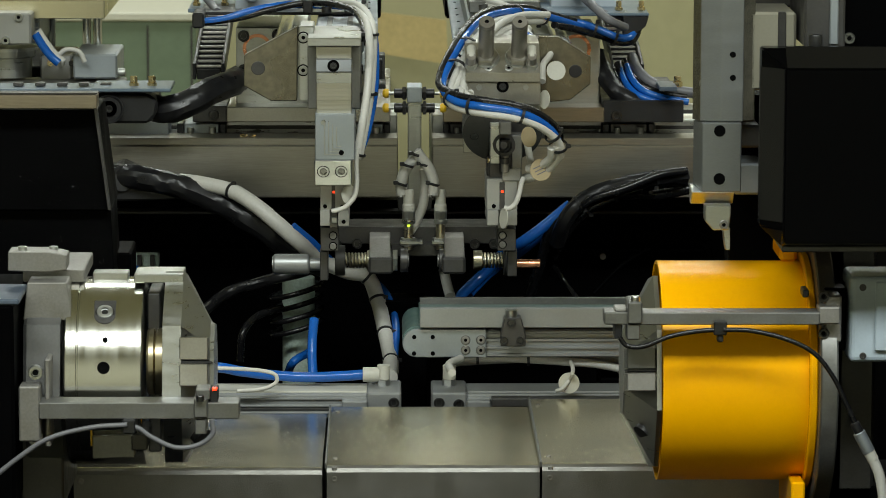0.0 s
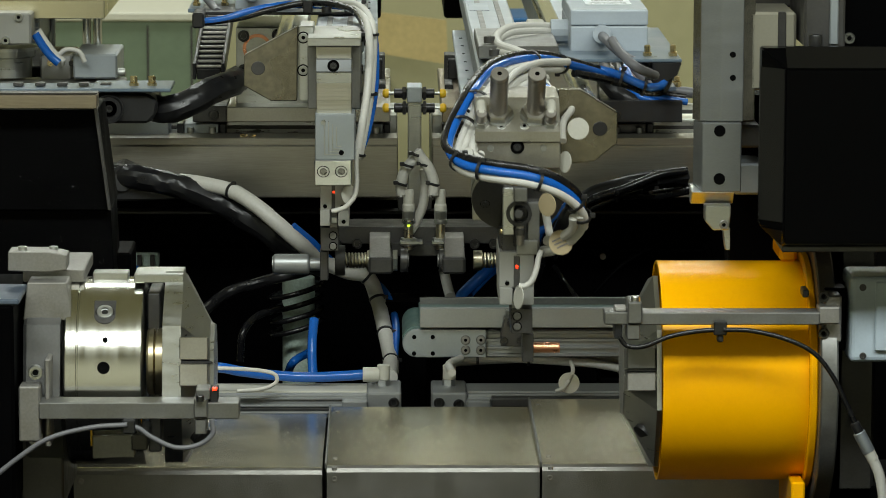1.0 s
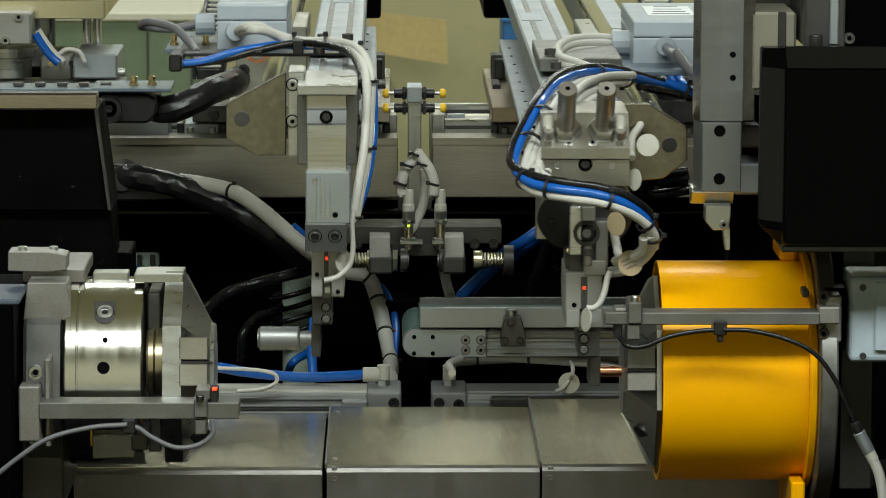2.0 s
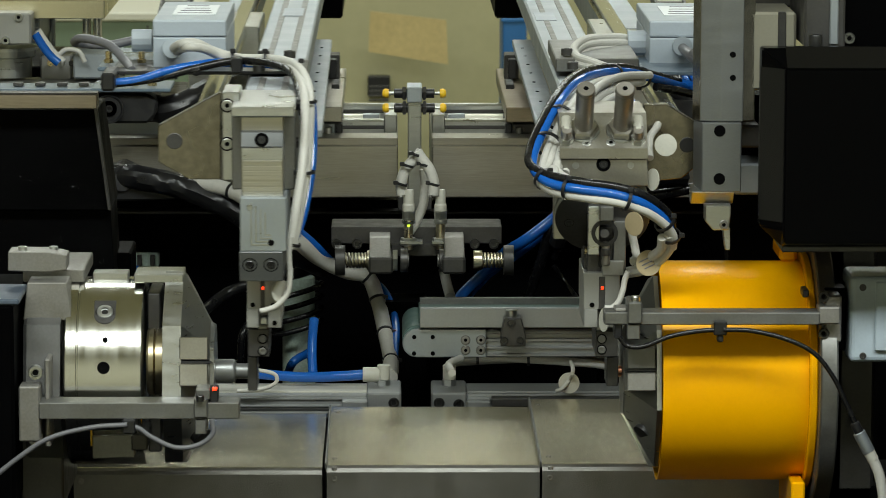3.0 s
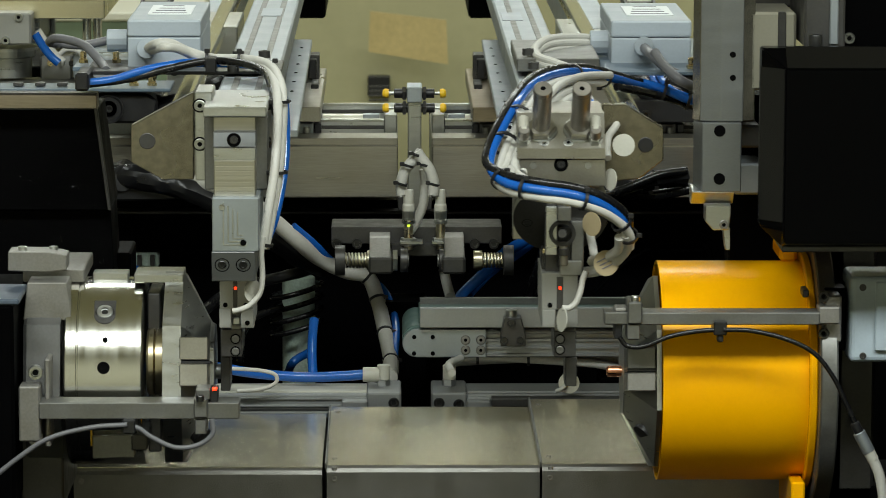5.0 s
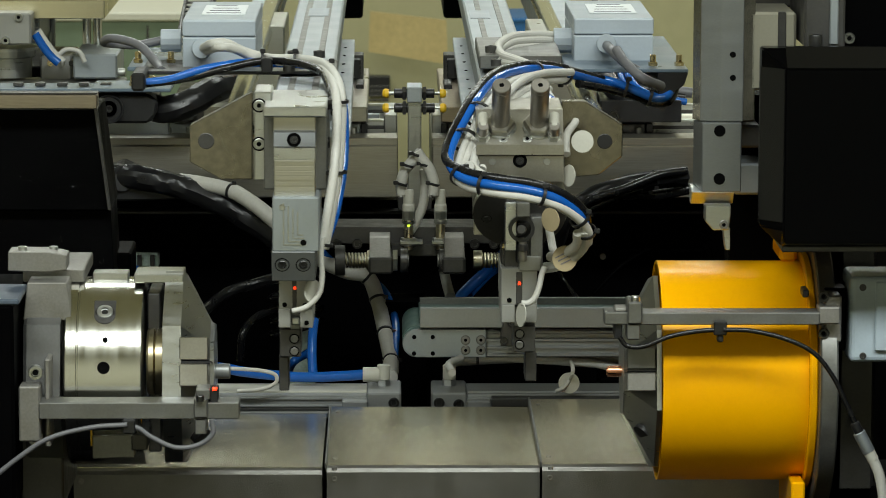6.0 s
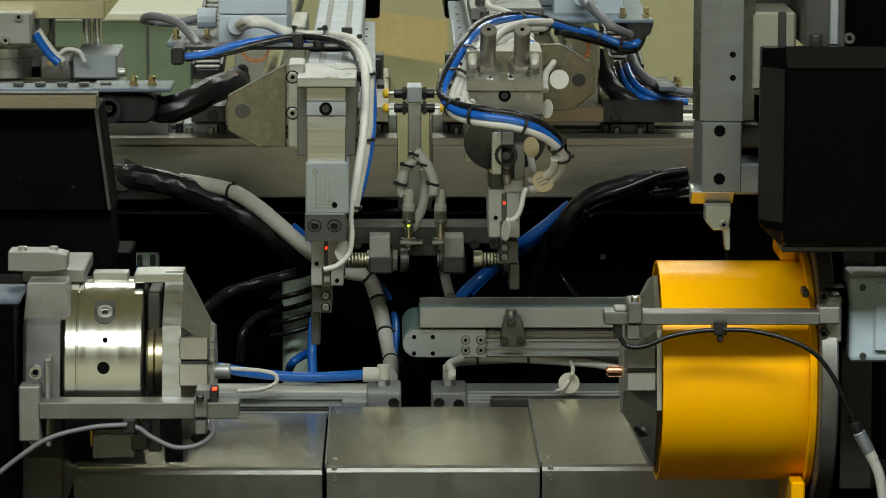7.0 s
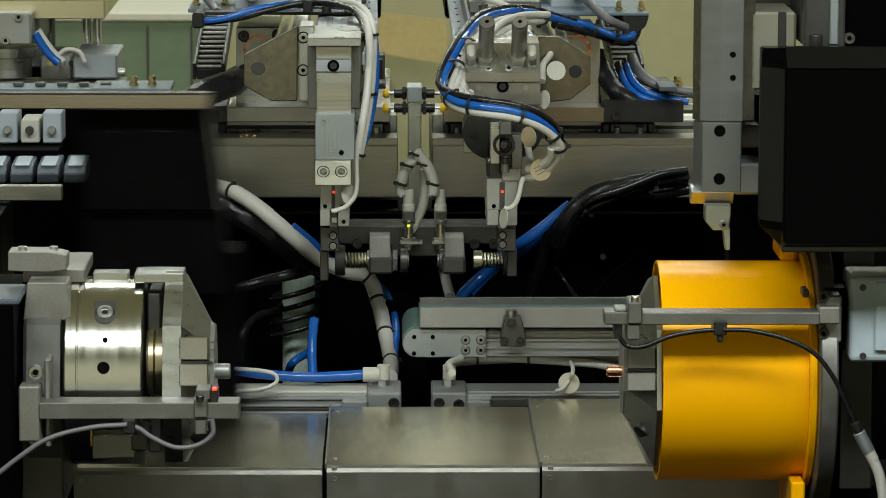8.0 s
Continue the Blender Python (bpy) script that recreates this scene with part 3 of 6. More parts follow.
part("cable_clip", box((0.234, -0.1183, 1.0594), (0.0113, 0.0294, 0.0117), 0.001), blackplastic, right_probe)
part("clip_tail", box((0.2343, -0.1247, 1.0503), (0.0052, 0.0126, 0.0059), 0.001), blackplastic, right_probe)
part("cable", tube([(0.2363, -0.134, 1.0587), (0.2604, -0.134, 1.0577), (0.2893, -0.134, 1.0508), (0.3136, -0.134, 1.0387), (0.3308, -0.134, 1.0176), (0.3433, -0.134, 0.9922), (0.3533, -0.134, 0.9701)], 0.0021), rubber, right_probe)
part("strain_relief", rod((0.3493, -0.134, 0.9784), (0.3563, -0.134, 0.9647), 0.0042), blackplastic, right_probe)
part("plug", rod((0.3533, -0.134, 0.9701), (0.3623, -0.134, 0.9529), 0.0055), alu, right_probe)
part("plug_collar", rod((0.3603, -0.134, 0.9568), (0.3663, -0.134, 0.9455), 0.005), white_plastic, right_probe)
part("cable", tube([(0.3649, -0.134, 0.9479), (0.3714, -0.134, 0.9332), (0.3751, -0.134, 0.9135), (0.377, -0.134, 0.8888)], 0.0045), white_cable, right_probe)
switch_box = thing("switch_box", (0.3654, -0.08, 1.0614), "grey plastic switch box with corner screws", "switch box")
part("body", box((0.3827, -0.0685, 1.0616), (0.0699, 0.0631, 0.0749), 0.005, 3), boxblue, switch_box)
part("face_plate", box((0.3929, -0.0935, 1.0648), (0.0468, 0.021, 0.06), 0.001), boxblue, switch_box)
part("print_mark", box((0.3835, -0.1052, 1.0800), (0.006, 0.0006, 0.003), 0), ink, switch_box)
for b in ((0.3586, -0.1005, 1.0898), (0.3596, -0.1005, 1.0303)):
    screw(switch_box, b, (0, -1, 0), 0.003, 0.001, oxide)
part("bracket", box((0.3506, 0.0031, 1.058), (0.0148, 0.1262, 0.0597), 0.001), black, switch_box)

# ---------------------------------------------------------------- tool head
headbox = thing("head_cover", (0.321, -0.14, 1.1318), "black painted sheet metal cover of the tool head", "machine cover")
hood_face = bmesh.new()
back_ring = [hood_face.verts.new((x, y, z)) for y in (-0.128, -0.150) for x, z in ((0.2645, 1.1500), (0.2645, 1.3005), (0.4600, 1.3005), (0.4600, 1.1330), (0.2830, 1.1330))]
front_ring = [hood_face.verts.new((x, -0.170, z)) for x, z in ((0.2825, 1.1500), (0.2825, 1.2850), (0.4460, 1.2850), (0.4460, 1.1380), (0.2835, 1.1380))]
for k in range(5):
    hood_face.faces.new((back_ring[k], back_ring[(k + 1) % 5], back_ring[5 + (k + 1) % 5], back_ring[5 + k]))
    hood_face.faces.new((back_ring[5 + k], back_ring[5 + (k + 1) % 5], front_ring[(k + 1) % 5], front_ring[k]))
hood_face.faces.new(front_ring)
hood_face.faces.new(back_ring[4::-1])
bmesh.ops.recalc_face_normals(hood_face, faces=hood_face.faces)
bmesh.ops.bevel(hood_face, geom=hood_face.edges[:], offset=0.0012, segments=2, affect="EDGES")
part("shell", hood_face, black_gloss, headbox, "glossy black shell with wide chamfers")
# Strips laid over the shell's chamfers to add their sheen.
part("side_strip", slab([(0.2640, -0.1506), (0.2634, -0.1500), (0.2812, -0.1702), (0.2820, -0.1706)], 1.1560, 1.2850, 0), black_mirror, headbox, "strip added for the chamfer sheen")
part("top_strip", side([(-0.1506, 1.3012), (-0.1500, 1.3018), (-0.1700, 1.2866), (-0.1706, 1.2858)], 0.2840, 0.4500, 0), black_mirror, headbox, "strip added for the chamfer sheen")
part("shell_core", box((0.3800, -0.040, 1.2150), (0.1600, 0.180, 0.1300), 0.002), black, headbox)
part("column", box((0.4946, 0.05, 0.9632), (0.0982, 0.16, 1.0217), 0.002), black, headbox)
part("lower_lip", box((0.3544, -0.0764, 1.1303), (0.1418, 0.1472, 0.0053), 0.001), oxide, headbox)
part("upper_column", box((0.3268, 0.0031, 1.3512), (0.0352, 0.1262, 0.1192), 0.002), oxide, headbox)
part("back_panel", box((0.2977, 0.111, 1.1574), (0.0768, 0.0421, 0.1552), 0.001), black, headbox)
part("bright_edge", box((0.3345, -0.0525, 1.353), (0.0075, 0.021, 0.1163), 0.001), alu, headbox)
part("upper_shell", box((0.3947, 0.0552, 1.349), (0.1112, 0.2103, 0.1222), 0.002), black, headbox)
part("carriage_block", box((0.2865, 0.0431, 1.2851), (0.04, 0.1262, 0.068), 0.002), beige_block, headbox)
part("carriage_groove", box((0.2939, -0.0173, 1.2857), (0.007, 0.0084, 0.0671), 0.0006), oxide, headbox)
part("gib", box((0.2614, 0.0326, 1.3137), (0.0189, 0.1052, 0.1795), 0.001), rough_way, headbox)
part("cross_arm", box((0.313, 0.1226, 1.3565), (0.1014, 0.1052, 0.082), 0.002), oxide, headbox)
part("rear_block", box((0.2701, 0.0726, 1.2056), (0.0208, 0.1052, 0.0201), 0.002), oxide, headbox)
part("lower_bracket", box((0.2713, 0.0826, 1.1663), (0.0268, 0.1052, 0.0278), 0.002), alu, headbox)
screw(headbox, (0.3146, -0.1, 1.2993), (0, 0, 1), 0.006, 0.008)
screw(headbox, (0.3485, -0.055, 1.2999), (0, -1, 0), 0.005, 0.003, steel)
post = thing("tool_post", (0.2299, -0.05, 1.1558), "grey steel vertical tool slide with a cutting tool", "tool slide")
pc, ps = (0.2281, 0.0031, 1.3193), (0.0586, 0.1262, 0.1826)
px1 = pc[0] + ps[0] / 2
px0 = px1 - 0.044
outline = [(px0 + 0.003, -0.036), (px0 + 0.0075, -0.055), (px0 + 0.025, -0.06), (px1, -0.06), (px1, -0.036)]
part("slide_body", slab(outline, pc[2] - ps[2] / 2, pc[2] + ps[2] / 2, 0.0006), greypaint, post)
lc, ls = (0.2287, 0.0031, 1.1972), (0.0512, 0.1262, 0.0603)
part("lower_body", slab([(px0 + 0.003, -0.036), (px0 + 0.009, -0.061), (px1 - 0.001, -0.061), (px1 - 0.001, -0.036)], lc[2] - ls[2] / 2, lc[2] + ls[2] / 2, 0.0008), greypaint, post)
# Thin strip added to give the side face its dark reflection.
part("side_dark_strip", slab([(px0 + 0.0022, -0.036), (px0 + 0.0070, -0.0545), (px0 + 0.0074, -0.0545), (px0 + 0.0034, -0.036)], pc[2] - ps[2] / 2, pc[2] + ps[2] / 2, 0.0), scuffed, post, "strip added to darken the side face")
part("wedge", side([(-0.061, 1.1671), (-0.036, 1.1711), (-0.036, 1.156), (-0.045, 1.1546)], 0.2137, 0.2508), steel, post)
part("tool_holder", prism([(0.2265, 1.1538), (0.2491, 1.1537), (0.2491, 1.1478), (0.2473, 1.132), (0.2336, 1.132), (0.2266, 1.1399)], -0.05, -0.03), steel, post)
part("insert", prism([(0.2423, 1.1334), (0.2487, 1.1334), (0.2489, 1.1141), (0.245, 1.1141)], -0.046, -0.03, 0.0004), bright, post, "worn cutting insert")
screw(post, (0.2428, -0.051, 1.1371), (0, -1, 0), 0.004, 0.0015, cast)
for b, r in (((0.2374, -0.0612, 1.2202), 0.0050), ((0.2375, -0.0612, 1.1785), 0.0050), ((0.248, -0.0602, 1.2861), 0.0026), ((0.2482, -0.0602, 1.2661), 0.0026)):
    ringed_hole(post, b, (0, -1, 0), r)
part("slide_back", box((0.2485, 0.0692, 1.3752), (0.0371, 0.2103, 0.0681), 0.002), greysteel, post)

# ---------------------------------------------------------------- slide hood that closes in at the end
hood = thing("slide_hood", (-0.3744, 0.3365, 1.0476), "black painted slide hood with chips and a steel top edge", "machine cover")
part("top_edge", box((-0.4831, 0.3071, 1.2056), (0.3159, 0.0252, 0.0137), 0.001), brown_steel, hood, "bare steel top edge")
part("top_sheet", box((-0.4832, 0.305, 1.2135), (0.3167, 0.021, 0.0013), 0.001), oxide, hood)
part("side_plate", prism([(-0.4493, 1.1955), (-0.3268, 1.1956), (-0.3149, 1.0985), (-0.4454, 1.0984)], 0.3197, 0.4207), black_chips, hood)
part("lower_plate", prism([(-0.4467, 1.0967), (-0.3158, 1.0967), (-0.3122, 1.0152), (-0.448, 1.0152)], 0.3323, 0.4207), black_chips, hood)
part("side_edge", prism([(-0.3296, 1.1974), (-0.3264, 1.1974), (-0.3144, 1.0993), (-0.3172, 1.0993)], 0.3134, 0.3218, 0.0004), oxide, hood)
swarf = bmesh.new()
for k in range(420):
    u, v = random.random(), random.random()
    x = -0.4407 + 0.1196 * (1 - u * u * 0.9)
    z = 1.045 + 0.138 * v
    r = random.uniform(0.0002, 0.0006)
    c = Vector((x, 0.3197 - 0.0005 if v > 0.36 else 0.3323 - 0.0005, z))
    swarf.faces.new([swarf.verts.new(c + Vector((random.uniform(-r, r), random.uniform(-r, 0), random.uniform(-r, r)))) for _ in range(3)])
tagged(part("swarf", swarf, bright, hood, "bright metal chips clinging to the paint", smooth=False), kind="stuff")
part("carrier", box((-0.3483, 0.4207, 0.722), (0.0966, 0.0841, 0.652), 0.002), black, hood)

# ---------------------------------------------------------------- measuring station
station = thing("measuring_station", (-0.0197, 0.7151, 0.9781), "spring loaded measuring station with two proximity sensors", "measuring station")
YS = 0.6646
part("backing_bar", box((-0.0184, 0.7362, 1.0179), (0.181, 0.0631, 0.0182), 0.001), oxide, station)
part("support_column", box((-0.0308, 0.7572, 0.6621), (0.0477, 0.0631, 0.5611), 0.002), black, station)
for x0, x1, k in ((-0.0692, -0.0433, -1), (0.0074, 0.0321, 1)):
    zb, zt = 0.9882, 1.0218
    zc_ = zb + (zt - zb) * 0.52
    part("bearing_block", box(((x0 + x1) / 2, 0.6646, (zb + zc_) / 2), (x1 - x0, 0.0757, zc_ - zb), 0.0025), oxide, station)
    part("block_neck", side([(0.6331, zc_ - 0.002), (0.6646, zt), (0.7067, zt), (0.7067, zc_ - 0.002)], x0 + 0.001 + 0.002 * (k > 0), x1 - 0.001 - 0.002 * (k < 0), 0.0008), cast, station)
ZA = 0.9974


def station_rod(xa, xb, r, name, m, seg=28):
    return part(name, rod((xa, YS, ZA), (xb, YS, ZA), r, seg), m, station)


X = lambda v: -0.0937 + (v - 600) * 0.0006
for xa, xb, r, nm, m in ((582, 600, 0.0160, "end_disc", oxide), (877, 895, 0.0160, "end_disc", oxide), (600, 655, 0.0040, "shaft", steel), (824, 880, 0.0040, "shaft", steel),
                         (638, 654, 0.0105, "bush", springsteel), (824, 840, 0.0105, "bush", springsteel), (683, 692, 0.0120, "hex_nut", bright), (785, 794, 0.0120, "hex_nut", bright),
                         (696, 710, 0.0125, "stop_disc", oxide), (764, 778, 0.0125, "stop_disc", oxide), (706, 712, 0.007, "tip", greysteel), (761, 766, 0.007, "tip", greysteel)):
    station_rod(X(xa), X(xb), r, nm, m, 6 if nm == "hex_nut" else 28)
part("spring", spring((X(600), YS, ZA), (X(640), YS, ZA), 0.0072, 0.0013, 7), springsteel, station)
part("spring", spring((X(838), YS, ZA), (X(878), YS, ZA), 0.0072, 0.0013, 7), springsteel, station)
for b in ((-0.0815, 0.7025, 1.0092), (0.0431, 0.7025, 1.0092), (-0.1031, 0.7025, 1.0092), (0.0635, 0.7025, 1.0092)):
    screw(station, b, (0, -1, 0), 0.0055, 0.003)
part("cross_plate", box((-0.0187, 0.7151, 1.0037), (0.0538, 0.0421, 0.0133), 0.001), oxide, station)
for x in (711, 767):
    c = Vector((X(x), 0.6836, 0))
    zs = [1.0059, 1.0144, 1.0185, 1.0336, 1.0474, 1.0697]
    part("tab", box((c.x + 0.003, 0.6836, zs[1]), (0.024, 0.024, 0.003), 0.0006), steel, station)
    s = part("sensor", rod((c.x, 0.6836, zs[0]), (c.x, 0.6836, zs[3]), 0.0050), springsteel, station, "threaded metal proximity sensor")
    part("nut", rod((c.x, 0.6836, zs[1]), (c.x, 0.6836, zs[2]), 0.0090, 6), bright, s)
    part("washer", rod((c.x, 0.6836, zs[1] - 0.004), (c.x, 0.6836, zs[1] - 0.002), 0.0085, 28), bright, s)
    part("coupling", rod((c.x, 0.6836, zs[3]), (c.x, 0.6836, zs[4]), 0.0068, 8), steel, s)
    part("coupling_ring", rod((c.x, 0.6836, zs[3] + 0.002), (c.x, 0.6836, zs[3] + 0.005), 0.0072, 28), bright, s)
    part("boot", turned([(0, 0), (0.0066, 0), (0.0066, 0.006), (0.0056, 0.008), (0.0056, 0.018), (0.0050, zs[5] - zs[4]), (0, zs[5] - zs[4])], (c.x, 0.6836, zs[4]), (0, 0, 1), 24), white_plastic, s)
part("indicator", box((X(711), c.y - 0.0052, zs[3] - 0.0016), (0.0034, 0.002, 0.0022), 0.0004), led_green, station, "yellow-green sensor light")
part("cable", tube([(-0.0343, 0.6836, 1.0643), (-0.0349, 0.6836, 1.0763), (-0.0302, 0.6836, 1.0913), (-0.0183, 0.6836, 1.1045), (-0.0135, 0.6836, 1.1104)], 0.0058), white_cable, station)
part("cable", tube([(-0.0011, 0.6773, 1.0652), (-0.0005, 0.6773, 1.0771), (-0.0053, 0.6773, 1.0921), (-0.0141, 0.6773, 1.1041), (-0.0184, 0.6773, 1.1112)], 0.0058), white_cable, station)
part("cable", tube([(-0.011, 0.7046, 1.0886), (-0.0097, 0.7046, 1.0705), (-0.0121, 0.7046, 1.0494), (-0.0199, 0.7046, 1.0312), (-0.0276, 0.7046, 1.0191)], 0.0050), white_cable, station)
for q in ((-0.0184, 0.6773, 1.1076), (-0.01, 0.6773, 1.0969), (-0.0278, 0.6773, 1.0963), (-0.0344, 0.6794, 1.0763), (-0.0005, 0.6773, 1.0765)):
    tie(station, q, (0.3, 0, 1), 0.0055)

stop_post = thing("bumper_post", (-0.0201, 0.8413, 1.0431), "grey steel post with four black shock absorbers", "bumper post")
part("post", box((-0.02, 0.8266, 1.0756), (0.0147, 0.0337, 0.1495), 0.001), steel, stop_post)
part("cap", box((-0.0202, 0.8287, 1.1568), (0.0165, 0.0505, 0.0165), 0.001), alu, stop_post)
part("foot", box((-0.0196, 0.8939, 1.0345), (0.0371, 0.1262, 0.0137), 0.001), oxide, stop_post)
for y in (171, 192):
    z = 1.1534 if y == 171 else 1.1405
    yy = 0.8518 if y == 171 else 0.8245
    for k in (-1, 1):
        cx = -0.0201
        a = part("absorber", rod((cx, yy, z), (cx + k * 0.022, yy, z), 0.0052), blackplastic, stop_post)
        part("lock_nut", rod((cx + k * 0.009, yy, z), (cx + k * 0.013, yy, z), 0.0078, 6), oxide, a)
        part("plunger", rod((cx + k * 0.022, yy, z), (cx + k * 0.030, yy, z), 0.0018), bright, a)
        part("tip", turned([(0, 0), (0.0045, 0), (0.0052, 0.002), (0.0052, 0.004), (0.0035, 0.0065), (0, 0.007)], (cx + k * 0.028, yy, z), (k, 0, 0), 20), amber, a, "yellow rubber tip")

# ---------------------------------------------------------------- conveyor
conv = thing("conveyor", (0.0741, 0.5258, 0.9188), "small belt conveyor with aluminium profile frame", "conveyor")
YC = 0.5048
pc, ps = (0.0083, 0.5111, 0.9365), (0.0851, 0.0126, 0.0291)
rr = ps[2] / 2
cp = [(pc[0] + ps[0] / 2, pc[2] - rr), (pc[0] + ps[0] / 2, pc[2] + rr)] + [(pc[0] - ps[0] / 2 + rr - rr * math.sin(radians(a)), pc[2] + rr * math.cos(radians(a))) for a in range(0, 181, 15)]
part("side_plate", prism(cp, YC, YC + 0.006, 0.0008), alu, conv)
part("side_plate", prism(cp, YC + 0.1157, YC + 0.1283, 0.0008), alu_bead, conv)
part("roller", rod((pc[0] - ps[0] / 2 + rr, YC + 0.004, pc[2] + 0.003), (pc[0] - ps[0] / 2 + rr, YC + 0.1199, pc[2] + 0.003), rr * 1.0, 40), belt_green, conv)
part("belt", box((0.1262, 0.5679, 0.9572), (0.2865, 0.0968, 0.0074), 0.001), belt_green, conv)
prof = (0.1631, 0.5679, 0.9348), (0.2253, 0.1052, 0.0289)
part("profile", box(*prof, 0.0008), alu_dim, conv)
zc, hh = prof[0][2], prof[1][2]
for k in range(4):
    part("profile_rib", box((prof[0][0], 0.5143, zc + hh * (0.40 - k * 0.27)), (prof[1][0], 0.004, hh * 0.11), 0.0006), alu_dim, conv)
part("guide_rail", box((0.1285, 0.5006, 0.9639), (0.2904, 0.0084, 0.02), 0.0006), alu_dim, conv)
part("guide_rail", box((0.133, 0.6036, 0.958), (0.2978, 0.0084, 0.0193), 0.0006), greysteel, conv)
part("guide_floor", box((0.1287, 0.5553, 0.9559), (0.2905, 0.101, 0.0033), 0.0006), greysteel, conv)
part("guide_bracket", prism([(0.0686, 0.9673), (0.0851, 0.9673), (0.0897, 0.95), (0.0898, 0.9385), (0.0646, 0.9385), (0.0646, 0.95)], 0.4753, 0.4964), oxide, conv)
part("guide_pin", rod((0.0756, 0.488, 0.974), (0.0756, 0.488, 0.966), 0.006), steel, conv)
for b in ((0.0753, 0.4749, 0.9624), (0.068, 0.4749, 0.9439), (0.0844, 0.4749, 0.9439)):
    screw(conv, b, (0, -1, 0), 0.0042, 0.003)
for b in ((0.0298, 0.5044, 0.9399), (0.0454, 0.5044, 0.94), (0.0299, 0.5044, 0.9295), (0.0453, 0.5044, 0.9295)):
    ringed_hole(conv, b, (0, -1, 0), 0.0050, greysteel)
    screw(conv, (b[0], b[1] - 0.0004, b[2]), (0, -1, 0), 0.0040, 0.0014, cast)
for b in ((-0.0222, 0.5044, 0.9429), (-0.0034, 0.5044, 0.9429), (-0.0223, 0.5044, 0.9261), (-0.0034, 0.5044, 0.9261)):
    ringed_hole(conv, b, (0, -1, 0), 0.0022)
part("stand", box((0.187, 0.5679, 0.6465), (0.0378, 0.0841, 0.5001), 0.002), black, conv)
part("cable", tube([(0.0165, 0.5258, 0.9141), (0.0338, 0.5258, 0.9176), (0.0627, 0.5258, 0.9175), (0.0972, 0.5258, 0.9164), (0.1318, 0.5258, 0.9141), (0.1664, 0.5258, 0.9111), (0.2069, 0.5258, 0.9023)], 0.0045), white_cable, conv)
part("cable", tube([(0.0169, 0.5469, 0.9092), (0.0574, 0.5469, 0.912), (0.1038, 0.5469, 0.9138), (0.1385, 0.5469, 0.9144), (0.1734, 0.5469, 0.9126), (0.2082, 0.5469, 0.9102)], 0.0045), white_cable, conv)
for q in ((0.0424, 0.5258, 0.9176), (0.0943, 0.5258, 0.9164), (0.1381, 0.5363, 0.9139)):
    tie(conv, q, (1, 0, 0.05), 0.006)

# ---------------------------------------------------------------- pneumatic cylinders under the work
def cylinder(c, s, head, flip, label):
    t = thing("air_cylinder", (c[0], c[1], c[2] - s[2] / 2), label, "air cylinder", "air cylinders")
    part("barrel", box(c, s, 0.001), alu_dim, t)
    for k in range(3):
        part("barrel_rib", box((c[0], c[1] - s[1] / 2 - 0.0008, c[2] + s[2] * (0.33 - k * 0.3)), (s[0], 0.003, s[2] * 0.10), 0.0006), alu_dim, t)
    part("slot", box((c[0], c[1] - s[1] / 2 - 0.0003, c[2] - s[2] * 0.12), (s[0] * 0.98, 0.002, s[2] * 0.10), 0.0003), oxide, t)
    part("end_block", box(*head, 0.0015), alu_dim, t)
    part("foot", box((c[0], c[1], (c[2] - s[2] / 2 + 0.31) / 2), (0.05, 0.03, c[2] - s[2] / 2 - 0.31), 0.001), black, t)
    return t


cyl_l = cylinder((-0.1595, 0.4732, 0.8835), (0.1801, 0.0631, 0.024), ((-0.0527, 0.4711, 0.8855), (0.0344, 0.0715, 0.0254)), 1, "grey aluminium air cylinder with blue hose")
cyl_r = cylinder((0.136, 0.4732, 0.8834), (0.2123, 0.0631, 0.0242), ((0.0124, 0.4711, 0.8855), (0.0353, 0.0715, 0.0253)), -1, "grey aluminium air cylinder below the conveyor")
part("clamp_plate", box((-0.082, 0.4333, 0.8873), (0.0252, 0.0168, 0.0086), 0.001), alu_dim, cyl_l)
part("clamp_plate", box((0.0414, 0.4333, 0.8872), (0.0238, 0.0168, 0.0087), 0.001), alu_dim, cyl_r)
part("top_rail", box((-0.1599, 0.4732, 0.8948), (0.1809, 0.0421, 0.0045), 0.001), white_plastic, cyl_l)
part("top_rail", box((0.1362, 0.4732, 0.8946), (0.212, 0.0421, 0.0045), 0.001), alu_dim, cyl_r)
part("dark_rail", box((0.1473, 0.4333, 0.8903), (0.186, 0.0168, 0.0085), 0.001), oxide, cyl_r)
for t, b in ((cyl_l, (-0.0429, 0.4343, 0.8886)), (cyl_r, (0.0022, 0.4343, 0.8885)), (cyl_r, (0.0219, 0.4343, 0.8868))):
    screw(t, b, (0, -1, 0), 0.0055, 0.002)
for t, x in ((cyl_l, -0.0532), (cyl_r, 0.013)):
    z0, z1 = 0.8923, 0.9189
    f = part("fitting", rod((x, 0.4795, z0), (x, 0.4795, z0 + (z1 - z0) * 0.45), 0.0072, 6), bright, t, "nickel plated push-in fitting")
    part("cap", rod((x, 0.4795, z0 + (z1 - z0) * 0.45), (x, 0.4795, z1), 0.0066, 20), white_plastic, f)
part("fitting_arm", rod((-0.0571, 0.4795, 0.909), (-0.0742, 0.4795, 0.909), 0.0075), white_plastic, cyl_l)
part("air_hose", tube([(-0.0719, 0.4795, 0.909), (-0.0981, 0.4795, 0.9073), (-0.1323, 0.4795, 0.9062), (-0.1664, 0.4795, 0.9085), (-0.1948, 0.4795, 0.912), (-0.2232, 0.4795, 0.9166), (-0.2517, 0.4795, 0.9138)], 0.0052), blue, cyl_l)
